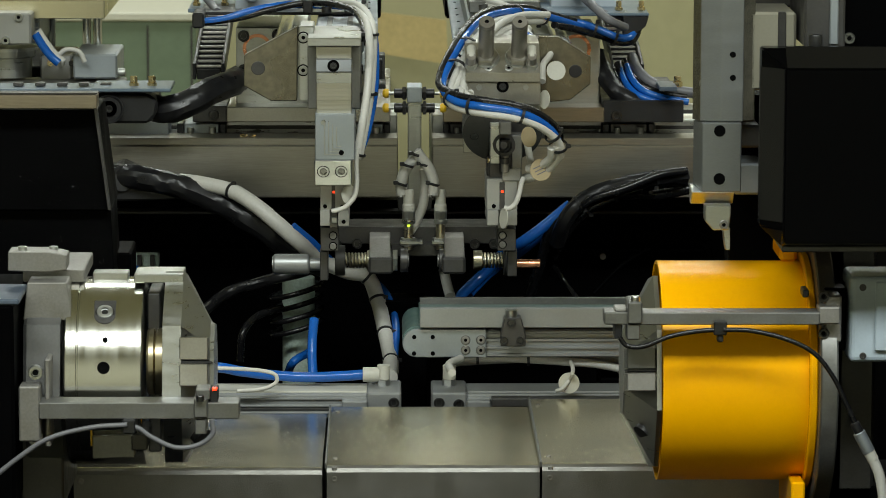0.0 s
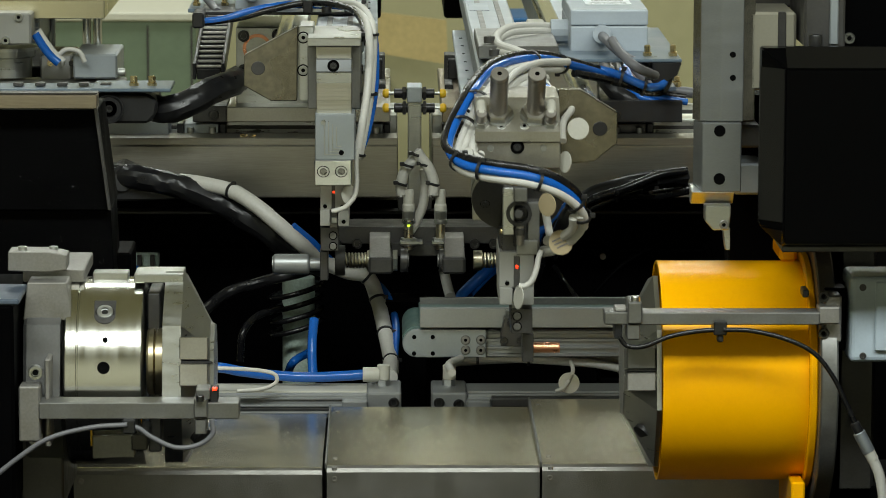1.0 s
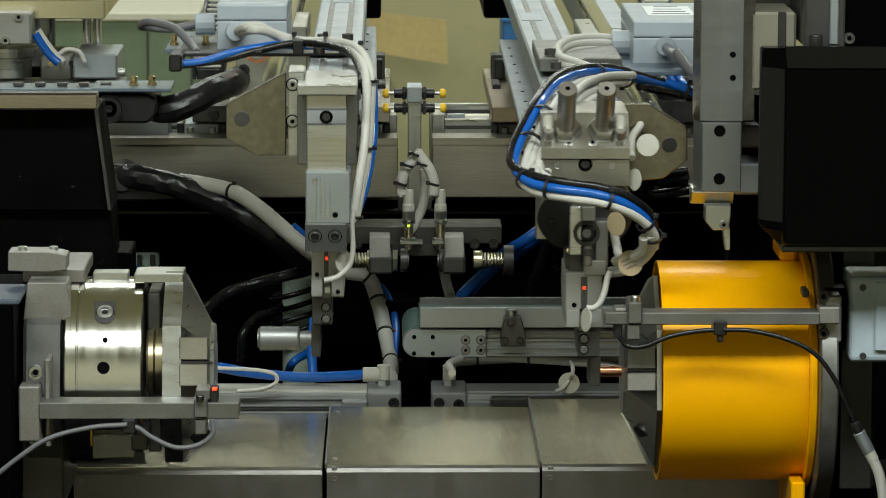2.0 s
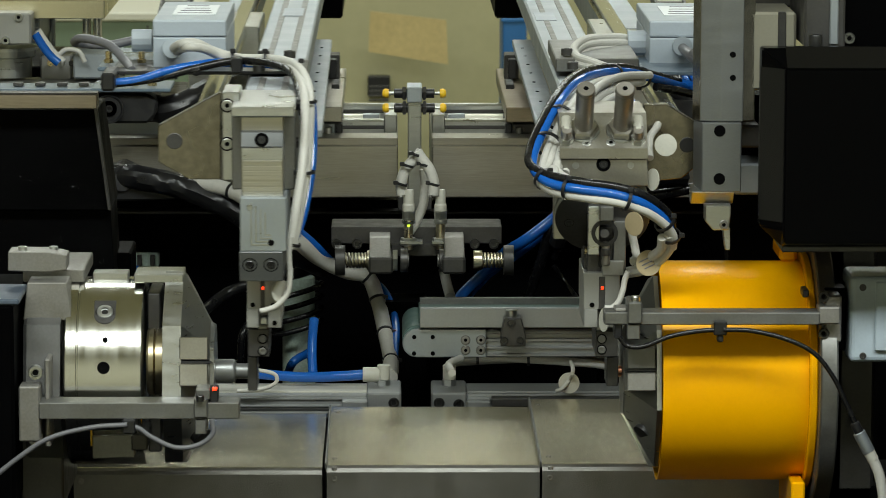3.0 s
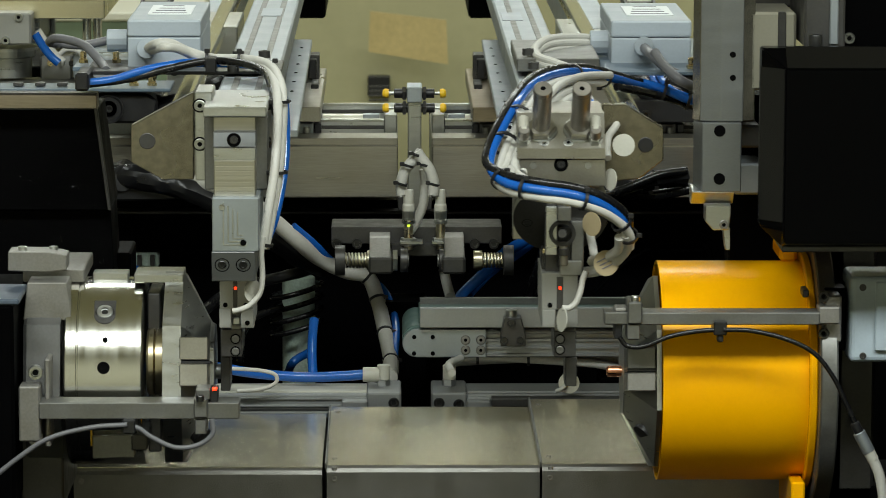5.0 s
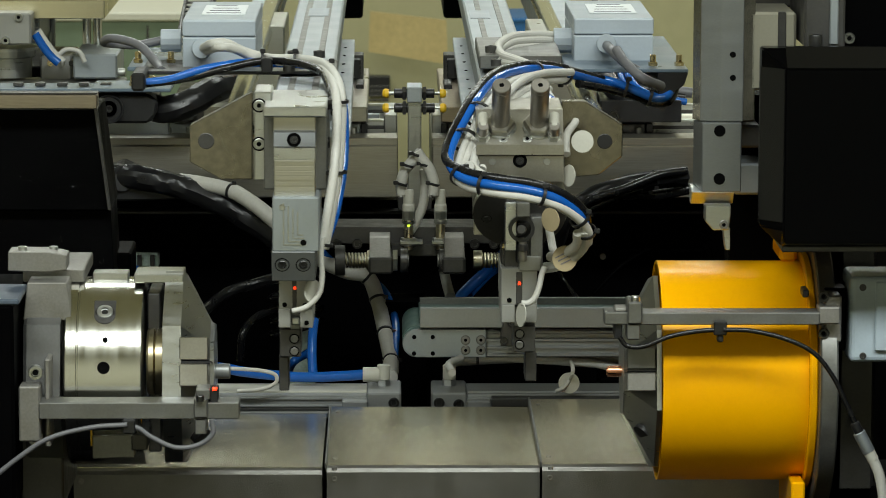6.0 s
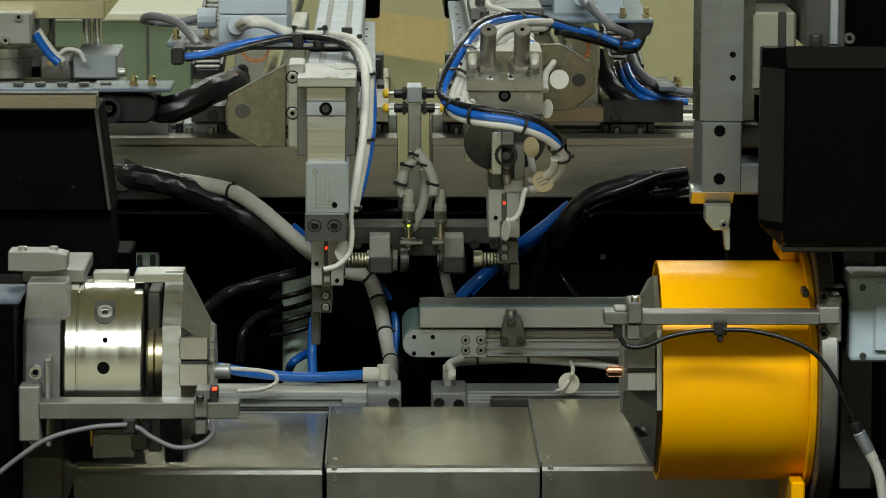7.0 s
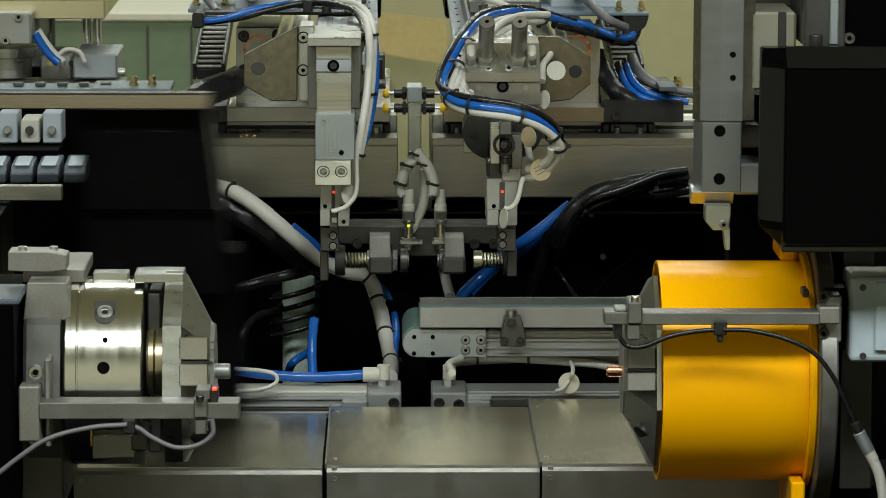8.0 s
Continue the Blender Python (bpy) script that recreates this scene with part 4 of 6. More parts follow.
part("hose_branch", tube([(-0.1246, 0.4943, 0.9058), (-0.1258, 0.5048, 0.9237), (-0.1254, 0.5153, 0.9422), (-0.1239, 0.5258, 0.9579)], 0.0048), blue, cyl_l)
part("lead", tube([(-0.2209, 0.427, 0.925), (-0.1984, 0.427, 0.9243), (-0.176, 0.427, 0.9226), (-0.162, 0.427, 0.9191), (-0.1592, 0.427, 0.9123), (-0.166, 0.427, 0.9066), (-0.179, 0.427, 0.9032), (-0.1985, 0.427, 0.9021)], 0.0020), white_cable, cyl_l)
part("cable_tag", turned([(0, 0), (0.0105, 0), (0.0105, 0.0008), (0, 0.0008)], (0.1313, 0.4249, 0.9103), (0, -1, 0), 28), white_plastic, cyl_r)
part("lead", tube([(0.1376, 0.5258, 0.914), (0.135, 0.4207, 0.9242), (0.1319, 0.4249, 0.9137), (0.1244, 0.4207, 0.9054), (0.119, 0.4249, 0.9023)], 0.002), white_cable, cyl_r)

# ---------------------------------------------------------------- trunk cables and hoses in the dark
left_wiring = thing("wiring_harness", (-0.1257, 0.7572, 0.9852), "white and black cable harness strapped below the guide beam", "wiring", "wiring harnesses")
right_wiring = thing("wiring_harness", (0.1323, 0.7572, 1.0023), "black wrapped cable harness with blue air hoses", "wiring", "wiring harnesses")


def trunk(t, pts, r, m, ties=(), wobble=0.0, name="cable"):
    c = part(name, tube(pts, r, 14, wobble=wobble), m, t)
    for i in ties:
        tie(c, pts[i], Vector(pts[i + 1]) - Vector(pts[i - 1]), r * 1.03)
    return c


trunk(left_wiring, [(-0.2718, 0.7782, 1.0668), (-0.2465, 0.7572, 1.066), (-0.2155, 0.7362, 1.0614), (-0.1906, 0.7151, 1.0497), (-0.1665, 0.7046, 1.0313), (-0.1427, 0.7046, 1.0101), (-0.1221, 0.7256, 0.99), (-0.0951, 0.7362, 0.9749), (-0.071, 0.7362, 0.9688), (-0.0601, 0.7362, 0.9443), (-0.0516, 0.6941, 0.9146), (-0.0456, 0.631, 0.8954), (-0.0468, 0.5469, 0.8939)], 0.0082, white_cable, (2, 8, 9, 10, 11), 0.0, "cable")
part("blue_line", tube([(-0.1497, 0.7046, 1.0282), (-0.1273, 0.7151, 1.0073), (-0.106, 0.7362, 0.9834), (-0.0771, 0.7572, 0.9667), (-0.0529, 0.7572, 0.9501), (-0.0408, 0.7151, 0.9232), (-0.0421, 0.631, 0.8954)], 0.0042), blue, left_wiring)
trunk(left_wiring, [(-0.3472, 0.7992, 1.0714), (-0.3202, 0.7782, 1.0705), (-0.2833, 0.7677, 1.0651), (-0.2465, 0.7572, 1.0543), (-0.2099, 0.7467, 1.0375), (-0.1735, 0.7362, 1.0145), (-0.1436, 0.7467, 0.9904), (-0.1167, 0.7677, 0.9761)], 0.0130, wrap, (), 0.12, "wrapped_loom")
chain = thing("cable_carrier_end", (-0.3144, 0.7782, 1.0484), "black plastic cable carrier end on the guide beam", "cable carrier")
part("link", prism([(-0.3483, 1.0777), (-0.336, 1.0838), (-0.2906, 1.0624), (-0.2773, 1.0543), (-0.2773, 1.0457), (-0.348, 1.0445)], 0.7782, 0.8413, 0.002), blackplastic, chain)
part("pivot", rod((-0.3347, 0.7761, 1.0659), (-0.3357, 0.7887, 1.0642), 0.011), blackplastic, chain)
trunk(right_wiring, [(0.2713, 0.7572, 1.0759), (0.2372, 0.7467, 1.0735), (0.2065, 0.7362, 1.0695), (0.1764, 0.7362, 1.0603), (0.1553, 0.7362, 1.0482), (0.1403, 0.7362, 1.0298), (0.1323, 0.7572, 1.0023)], 0.0085, wrap, (1, 4), 0.15, "wrapped_loom")
trunk(right_wiring, [(0.2883, 0.7782, 1.0608), (0.2389, 0.7677, 1.053), (0.1896, 0.7572, 1.0545), (0.1594, 0.7572, 1.0421), (0.1292, 0.7572, 1.0208), (0.1151, 0.7782, 0.9746), (0.1037, 0.7992, 0.9341)], 0.006, rubber, (), 0.0, "cable")
trunk(right_wiring, [(0.1472, 0.7572, 1.044), (0.1231, 0.7572, 1.0238), (0.0989, 0.7572, 1.0054), (0.0753, 0.7782, 0.9869), (0.051, 0.7782, 0.9622), (0.0292, 0.7572, 0.9439), (0.0198, 0.7362, 0.9259)], 0.0062, blue, (), 0, "blue_hose")
trunk(right_wiring, [(0.1422, 0.7782, 1.0269), (0.1179, 0.7782, 1.0085), (0.0909, 0.7887, 0.9854), (0.0637, 0.7992, 0.9651), (0.0388, 0.7782, 0.9436)], 0.0055, blue, (), 0, "blue_hose")
trunk(right_wiring, [(0.0106, 0.7362, 0.9761), (0.0134, 0.7151, 0.966), (0.0173, 0.6941, 0.9541)], 0.0055, white_cable, (), 0.0, "cable")
trunk(right_wiring, [(0.2722, 0.7677, 1.0671), (0.232, 0.7572, 1.0636), (0.1951, 0.7467, 1.0528), (0.1649, 0.7467, 1.0393), (0.1444, 0.7572, 1.0146), (0.1303, 0.7782, 0.9838)], 0.0050, rubber, (1, 3), 0.0, "cable")
trunk(right_wiring, [(0.2705, 0.7467, 1.082), (0.2395, 0.7362, 1.0785), (0.2028, 0.7256, 1.0654), (0.1698, 0.7256, 1.0545), (0.1494, 0.7362, 1.0372)], 0.0045, rubber, (), 0.0, "cable")
trunk(right_wiring, [(0.133, 0.8413, 0.9649), (0.1455, 0.8413, 0.946), (0.1633, 0.8203, 0.9243)], 0.0028, rubber, (), 0.0, "cable")
trunk(right_wiring, [(0.2397, 0.8623, 0.9806), (0.2087, 0.8623, 0.9617), (0.1767, 0.8413, 0.9335)], 0.0022, black, (), 0.0, "cable")
trunk(right_wiring, [(0.0149, 0.4207, 0.9214), (0.0126, 0.4627, 0.9224), (0.0248, 0.5048, 0.9207)], 0.004, white_cable, (), 0.0, "cable")
casting = thing("coolant_column", (-0.1453, 0.7992, 0.853), "mottled pale green column with coiled black hoses", "column")
part("column", rod((-0.1468, 0.8413, 0.35), (-0.1468, 0.8413, 0.9524), 0.018, 24), teal, casting)
for k in range(4):
    z = 0.9403 - k * 0.0135
    xc = -0.1449
    part("coil", tube([(xc + 0.028 * math.cos(a) - 0.004, 0.8203 - 0.024 * math.sin(a), z + 0.008 * math.cos(a)) for a in [math.pi * j / 10 for j in range(-2, 14)]], 0.0030), rubber, casting)
trunk(left_wiring, [(-0.1173, 0.7992, 0.9713), (-0.15, 0.7572, 0.9686), (-0.1865, 0.7572, 0.9594), (-0.223, 0.7572, 0.9471), (-0.2514, 0.7151, 0.9294)], 0.006, wrap, (), 0.1, "wrapped_loom")
trunk(left_wiring, [(-0.1565, 0.7572, 0.8607), (-0.1499, 0.7362, 0.8767), (-0.1351, 0.7572, 0.8823)], 0.0045, blue, (), 0, "blue_hose")
trunk(left_wiring, [(-0.2082, 0.7572, 0.8731), (-0.205, 0.7572, 0.9039), (-0.1904, 0.7782, 0.9189), (-0.1635, 0.7992, 0.9248)], 0.004, rubber, (), 0.0, "cable")
win = thing("rear_window", (-0.3275, 0.9254, 0.9521), "pale green valve block seen in the dark", "valve block")
part("panel", box((-0.3288, 0.9465, 0.9562), (0.0472, 0.021, 0.0179), 0.003), teal, win)
for k in range(3):
    c, s_ = (-0.3413, 0.9339, 0.9565), (0.0101, 0.0084, 0.0127)
    part("valve", box((c[0] + 0.0145 * k, c[1], c[2]), (s_[0] * 0.5, 0.004, s_[2]), 0.0006), oxide, win)
part("lead", tube([(-0.3518, 0.9212, 0.9623), (-0.343, 0.9212, 0.9514), (-0.3273, 0.9212, 0.9495)], 0.003), blue, win)
bolt = thing("bright_bolt", (0.1932, 0.957, 0.9575), "small bright bolt in the black back plate", "bolt")
screw(bolt, (0.1935, 0.9633, 0.9565), (0, -1, 0), 0.0035, 0.003, bright)

# ---------------------------------------------------------------- left loader arm
left_arm = thing("loader_arm", (-0.1838, 0, 1.0001), "steel loader arm with pneumatic gripper on an aluminium ram", "loader arm", "loader arms")
part("top_block", prism([(-0.2058, 1.2422), (-0.1516, 1.2422), (-0.1516, 1.2339), (-0.2058, 1.2339)], -0.0757, 0.0631, 0.0008), bright, left_arm)
part("arm_face", box((-0.1794, -0.0105, 1.2254), (0.0361, 0.1052, 0.0141), 0.0006), milled, left_arm)
za, zb = 1.2198, 1.2082
part("hole_face", side([(-0.0761, za + 0.001), (-0.0791, zb), (0.021, zb), (0.021, za + 0.001)], -0.1973, -0.1609, 0.0005), greypaint, left_arm)
cap_hole(left_arm, (-0.1796, -0.0782, 1.2143), (0, -1, 0.1), 0.0060)
part("neck_face", box((-0.1789, -0.0273, 1.2023), (0.0359, 0.1052, 0.0107), 0.0006), bright, left_arm)
stripe = (-0.179, -0.0273, 1.1808), (0.0354, 0.1052, 0.0322)
part("milled_face", box(*stripe, 0.0006), milled, left_arm)
for k in range(7):
    part("milled_step", box((stripe[0][0], -0.0799 + 0.0008, stripe[0][2] + stripe[1][2] * (0.42 - k * 0.14)), (stripe[1][0] - 0.0006, 0.002, stripe[1][2] * 0.125), 0.0004), milled, left_arm)
part("side_body", box((-0.179, 0.0315, 1.1985), (0.055, 0.1472, 0.064), 0.001), greysteel, left_arm)
part("flange_strip", box((-0.2077, 0.0063, 1.211), (0.0152, 0.0631, 0.0776), 0.001), bright, left_arm)
for b in ((-0.211, -0.0257, 1.2381), (-0.2113, -0.0257, 1.2044)):
    ringed_hole(left_arm, b, (0, -1, 0), 0.0062)
    screw(left_arm, (b[0], b[1] - 0.0004, b[2]), (0, -1, 0), 0.0050, 0.0016, steel)
for b in ((-0.1519, 0, 1.2362), (-0.152, 0, 1.2028)):
    screw(left_arm, b, (1, 0, 0), 0.0052, 0.002)
part("side_plate", prism([(-0.2726, 1.2173), (-0.2175, 1.2471), (-0.2181, 1.1698), (-0.2454, 1.1698), (-0.2729, 1.1853)], 0, 0.0168, 0.0008), scuffed, left_arm, "scuffed six-sided steel plate")
part("plate_hole", turned([(0, 0.0004), (0.0066, 0.0004), (0.0072, 0.0), (0.0072, -0.001)], (-0.2584, -0.0002, 1.2038), (0, -1, 0), 28), oxide, left_arm)
lower = (-0.1779, -0.0347, 1.1429), (0.0403, 0.1157, 0.0469)
part("lower_block", box(*lower, 0.001), alu, left_arm, "aluminium block with nested milling marks")
(lx, ly, lz), (lw, ld, lh) = lower
for k in range(4):
    w_, h_ = lw * (0.12 + 0.12 * k), lh * (0.42 + 0.12 * k)
    x_, z_ = lx + lw * (0.10 - 0.04 * k), lz + lh * 0.02
    part("milling_mark", joined(box((x_ - w_ / 2, ly - ld / 2 - 0.0001, z_), (0.0010, 0.0008, h_), 0), box((x_, ly - ld / 2 - 0.0001, z_ - h_ / 2), (w_, 0.0008, 0.0010), 0)), steel, left_arm)
ringed_hole(left_arm, (-0.1895, -0.093, 1.1581), (0, -1, 0), 0.0026, steel)
ringed_hole(left_arm, (-0.1714, -0.093, 1.1274), (0, -1, 0), 0.0026)
z0, z1 = 1.1195, 1.0927
part("tapered_block", side([(-0.0925, z0), (-0.0850, z1), (0.0231, z1), (0.0231, z0)], -0.1988, -0.1613, 0.0008), greypaint, left_arm)
for b in ((-0.1898, -0.0889, 1.1077), (-0.1717, -0.0889, 1.1077)):
    cap_hole(left_arm, b, (0, -0.963, -0.27), 0.0064)


def gripper(t, c0, c1, slot, ledbox, screws, pocket, finger_top, tang, fscrews):
    body = part("gripper_body", joined(box(*c0, 0.0006), box(*c1, 0.0006)), alu_bead, t, "satin grey gripper body")
    part("slot", box(*slot, 0.0003), oxide, body)
    part("indicator", box(*ledbox, 0.0004), led, body, "lit red switch light")
    for q in screws:
        ringed_hole(body, q, (0, -1, 0), 0.0021)
    part("jaw_carrier", box(*pocket, 0.0006), greysteel, t)
    f = part("finger", joined(box(*finger_top, 0.0007), box(*tang, 0.0007)), oxide, t, "black oxide gripper finger")
    for q in fscrews:
        ringed_hole(f, q, (0, -1, 0), 0.0044)
        screw(f, (q[0], q[1] - 0.0003, q[2]), (0, -1, 0), 0.0034, 0.0010, greysteel)


gripper(left_arm, ((-0.1788, -0.0105, 1.0784), (0.0295, 0.0883, 0.0303)), ((-0.1888, -0.0105, 1.0551), (0.0103, 0.0883, 0.0165)), ((-0.1801, -0.0524, 1.0775), (0.0037, 0.0063, 0.0283)), ((-0.1798, -0.0547, 1.0822), (0.0023, 0.0042, 0.0025)),
        ((-0.1887, -0.0551, 1.0673), (-0.1697, -0.0551, 1.0514), (-0.1711, -0.0551, 1.0668)), ((-0.18, -0.0105, 1.0517), (0.0084, 0.0631, 0.017)), ((-0.1844, -0.0063, 1.0307), (0.0186, 0.0631, 0.0246)), ((-0.1905, 0.0021, 0.9995), (0.0085, 0.0379, 0.0303)),
        ((-0.1808, -0.0383, 1.0345), (-0.1808, -0.0383, 1.0235)))
part("gripper_side", box((-0.1697, -0.0105, 1.0551), (0.0114, 0.0883, 0.0165), 0.0006), alu_bead, left_arm)
part("jaw_slider", box((-0.1794, -0.04, 1.0521), (0.0072, 0.021, 0.007), 0.0012), steel, left_arm)
part("cable_tag", turned([(0, 0), (0.0098, 0), (0.0098, 0.0008), (0, 0.0008)], (-0.1647, -0.0673, 1.0816), (0.7, -0.7, 0), 28), white_plastic, left_arm)
part("sensor_lead", tube([(-0.1818, -0.0715, 1.0646), (-0.1749, -0.0715, 1.066), (-0.1666, -0.0715, 1.07), (-0.1583, -0.0715, 1.0799), (-0.1558, -0.0715, 1.0947), (-0.1566, -0.0715, 1.1144), (-0.1551, -0.0715, 1.1292)], 0.0024), white_cable, left_arm)
# ram and its extras
part("ram", joined(box((-0.1749, 1.1673, 1.2261), (0.0517, 2.2085, 0.0253), 0.002)), alu, left_arm, "long aluminium ram profile")
rb = (-0.1749, 1.1673, 1.2261), (0.0517, 2.2085, 0.0253)
for k in (-0.22, 0.2):
    part("ram_groove", box((rb[0][0] + rb[1][0] * k, rb[0][1], rb[0][2] + rb[1][2] / 2), (0.006, 2.1874, 0.0012), 0.0003), greysteel, left_arm)
part("ram_label", box((rb[0][0], 0.8834, rb[0][2] + rb[1][2] / 2 + 0.0006), (0.022, 0.0946, 0.0006), 0), boxgrey, left_arm)
part("guide_shaft", rod((rb[0][0] - 0.062, 0.021, rb[0][2] - 0.012), (rb[0][0] - 0.062, 2.1033, rb[0][2] - 0.012), 0.0105, 24), chrome, left_arm)
part("hose_tray", box((-0.2376, 0.2629, 1.2419), (0.1822, 0.1052, 0.0032), 0.0008), blackplastic, left_arm)
part("tray_plate", box((-0.3145, 0.347, 1.2411), (0.058, 0.1893, 0.0041), 0.0008), tray_blue, left_arm)
for x in (0, 1):
    for y in (0, 1):
        q = ((-0.1879, 0.2524, 1.2522), (-0.1635, 0.2524, 1.2523), (-0.1907, 0.1998, 1.2439), (-0.1662, 0.1998, 1.2439))[x + 2 * y]
        part("clamp_bolt", turned([(0, 0), (0.0055, 0), (0.0055, 0.006), (0.005, 0.0065), (0.0028, 0.0065), (0.0026, 0.004), (0, 0.004)], q, (0, 0, 1), 16), oxide, left_arm)


def junction_box(t, c, s, glands):
    b = part("junction_box", joined(box((c[0], c[1], c[2] - s[2] * 0.17), (s[0], s[1], s[2] * 0.64), 0.0015, 2), box((c[0], c[1], c[2] + s[2] * 0.33), (s[0] * 1.006, s[1] * 1.006, s[2] * 0.335), 0.0018, 2)), boxgrey, t, "grey junction box with a printed label")
    part("label", box((c[0] + 0.002, c[1], c[2] + s[2] / 2 + 0.0006), (s[0] * 0.60, s[1] * 0.5, 0.0008), 0), paper, b)
    for k in range(4):
        part("print_line", box((c[0] + 0.002, c[1] - s[1] * (0.2 - 0.13 * k), c[2] + s[2] / 2 + 0.0012), (s[0] * (0.48 - 0.06 * k), 0.0016, 0.0006), 0), ink, b)
    for p0, p1, r in glands:
        g = part("cable_gland", rod(p0, p1, r, 12), boxgrey, b)
    return b


lb = (-0.2573, 0.3523, 1.2641), (0.0686, 0.1998, 0.0471)
junction_box(left_arm, lb[0], lb[1], [((-0.2739, 0.2566, 1.2603), (-0.2721, 0.2272, 1.2632), 0.0098), ((-0.2971, 0.3365, 1.2602), (-0.3166, 0.3365, 1.2601), 0.011)])
part("gland_cable", tube([(-0.2712, 0.2314, 1.2628), (-0.261, 0.1998, 1.27), (-0.248, 0.1998, 1.2701), (-0.2328, 0.2103, 1.2618), (-0.2094, 0.2103, 1.2554), (-0.1772, 0.1893, 1.2565), (-0.1562, 0.1472, 1.2555), (-0.1447, 0.0631, 1.2509), (-0.14, 0, 1.2387), (-0.1405, -0.021, 1.2113), (-0.1431, -0.0421, 1.1793), (-0.1487, -0.0526, 1.1462), (-0.1544, -0.0631, 1.1181)], 0.0047), white_cable, left_arm)
part("white_cable", tube([(-0.2692, 0.2314, 1.2607), (-0.2555, 0.1935, 1.2675), (-0.2426, 0.1977, 1.2661), (-0.2276, 0.2103, 1.2585), (-0.2042, 0.2103, 1.2522), (-0.1746, 0.1893, 1.2534), (-0.1574, 0.1388, 1.2523), (-0.1471, 0.0421, 1.2491), (-0.1435, -0.0168, 1.2381), (-0.1435, -0.0379, 1.2134), (-0.1461, -0.0547, 1.1809), (-0.1514, -0.0631, 1.1476), (-0.1558, -0.0673, 1.1187)], 0.0042), white_cable, left_arm)
part("black_hose", tube([(-0.3283, 0.1893, 1.2333), (-0.2866, 0.1893, 1.2387), (-0.2502, 0.1893, 1.248), (-0.2139, 0.1935, 1.2549), (-0.1817, 0.1683, 1.2555), (-0.1596, 0.1262, 1.2515), (-0.1498, 0.0315, 1.2453), (-0.1453, -0.0252, 1.2316)], 0.0036), rubber, left_arm)
part("blue_hose", tube([(-0.3336, 0.1893, 1.2344), (-0.3023, 0.1893, 1.2376), (-0.2709, 0.1893, 1.247), (-0.2351, 0.2019, 1.252), (-0.2041, 0.2103, 1.2512), (-0.1719, 0.1851, 1.2517), (-0.1515, 0.1262, 1.2505), (-0.1408, 0.0315, 1.2428), (-0.1371, 0, 1.2188), (-0.1382, -0.021, 1.1816), (-0.1451, -0.0421, 1.1447), (-0.1538, -0.0526, 1.1205)], 0.0040), blue, left_arm)
for q, d in (((-0.2156, 0.2061, 1.2552), (1.0447, 0, -0.1029)), ((-0.1852, 0.1893, 1.2569), (1.0443, 0, -0.1029)), ((-0.1548, 0.1388, 1.2544), (0.7, 0, -0.5)), ((-0.1412, -0.0084, 1.2397), (0, 0, 1)), ((-0.1421, -0.0421, 1.1818), (0, 0, 1)), ((-0.1544, -0.0631, 1.122), (0.2, 0, 1))):
    tie(left_arm, q, d, 0.0072)
part("hose_clip", box((-0.2106, 0.1998, 1.2518), (0.0099, 0.0421, 0.0136), 0.001), blackplastic, left_arm)
part("grey_cable", tube([(-0.3166, 0.3365, 1.2601), (-0.3393, 0.3365, 1.2558), (-0.3609, 0.3365, 1.2568), (-0.3699, 0.3155, 1.2605), (-0.36, 0.2945, 1.2663), (-0.3344, 0.2734, 1.2619), (-0.3171, 0.2524, 1.2479), (-0.3105, 0.2314, 1.2422)], 0.0042), greycable, left_arm)
part("tray_hook", box((-0.3283, 0.1998, 1.2377), (0.0126, 0.0631, 0.0166), 0.002), blackplastic, left_arm)
for x in (0, 1):
    q = ((-0.3347, 0.2734, 1.2448), (-0.3037, 0.2734, 1.2448))[x]
    part("brass_fitting", joined(rod(q, (q[0], q[1], q[2] + 0.004), 0.0045, 6), rod((q[0], q[1], q[2] + 0.004), (q[0], q[1], q[2] + 0.011), 0.003)), brass, left_arm)

# left cross slide: travels along the beam only

left_slide = thing("cross_slide", (-0.2604, 0.9465, 1.0894), "steel cross slide carriage riding on the beam rails", "machine slide", "cross slides")
part("saddle", box((-0.2113, 1.0727, 1.1287), (0.1794, 0.4207, 0.0165), 0.001), nickel, left_slide)
part("saddle_end", box((-0.3194, 0.9928, 1.1288), (0.0379, 0.2524, 0.018), 0.001), oxide, left_slide)
screw(left_slide, (-0.3151, 0.8661, 1.1279), (0, -1, 0), 0.006, 0.004)
for x in (0, 1):
    c, s_ = (((-0.3299, 0.9465, 1.1055), (0.0543, 0.1052, 0.0194)), ((-0.1495, 0.9465, 1.1056), (0.0561, 0.1052, 0.0193)))[x]
    part("bearing_block", box(c, (s_[0] * 0.7, s_[1], s_[2]), 0.001), alu, left_slide)
    for k in (-1, 1):
        part("end_seal", box((c[0] + k * s_[0] * 0.43, c[1], c[2]), (s_[0] * 0.13, s_[1], s_[2]), 0.001), blackplastic, left_slide)
        screw(left_slide, (c[0] + k * s_[0] * 0.22, c[1] - s_[1] / 2 - 0.003, c[2] + 0.004), (0, 0, -1), 0.004, 0.012, steel)
part("shaft_housing", box((-0.2526, 0.9991, 1.1781), (0.0788, 0.1893, 0.0863), 0.0015), steel, left_slide)
part("seal_ring", turned([(0.0125, 0), (0.016, 0), (0.016, 0.003), (0.0125, 0.003)], (-0.2683, 0.9044, 1.1976), (0, -1, 0), 32), copper, left_slide, "red shaft seal")
for b in ((-0.2833, 0.9038, 1.2114), (-0.2832, 0.9038, 1.1738), (-0.2459, 0.9038, 1.2127)):
    screw(left_slide, b, (0, -1, 0), 0.0065, 0.004)

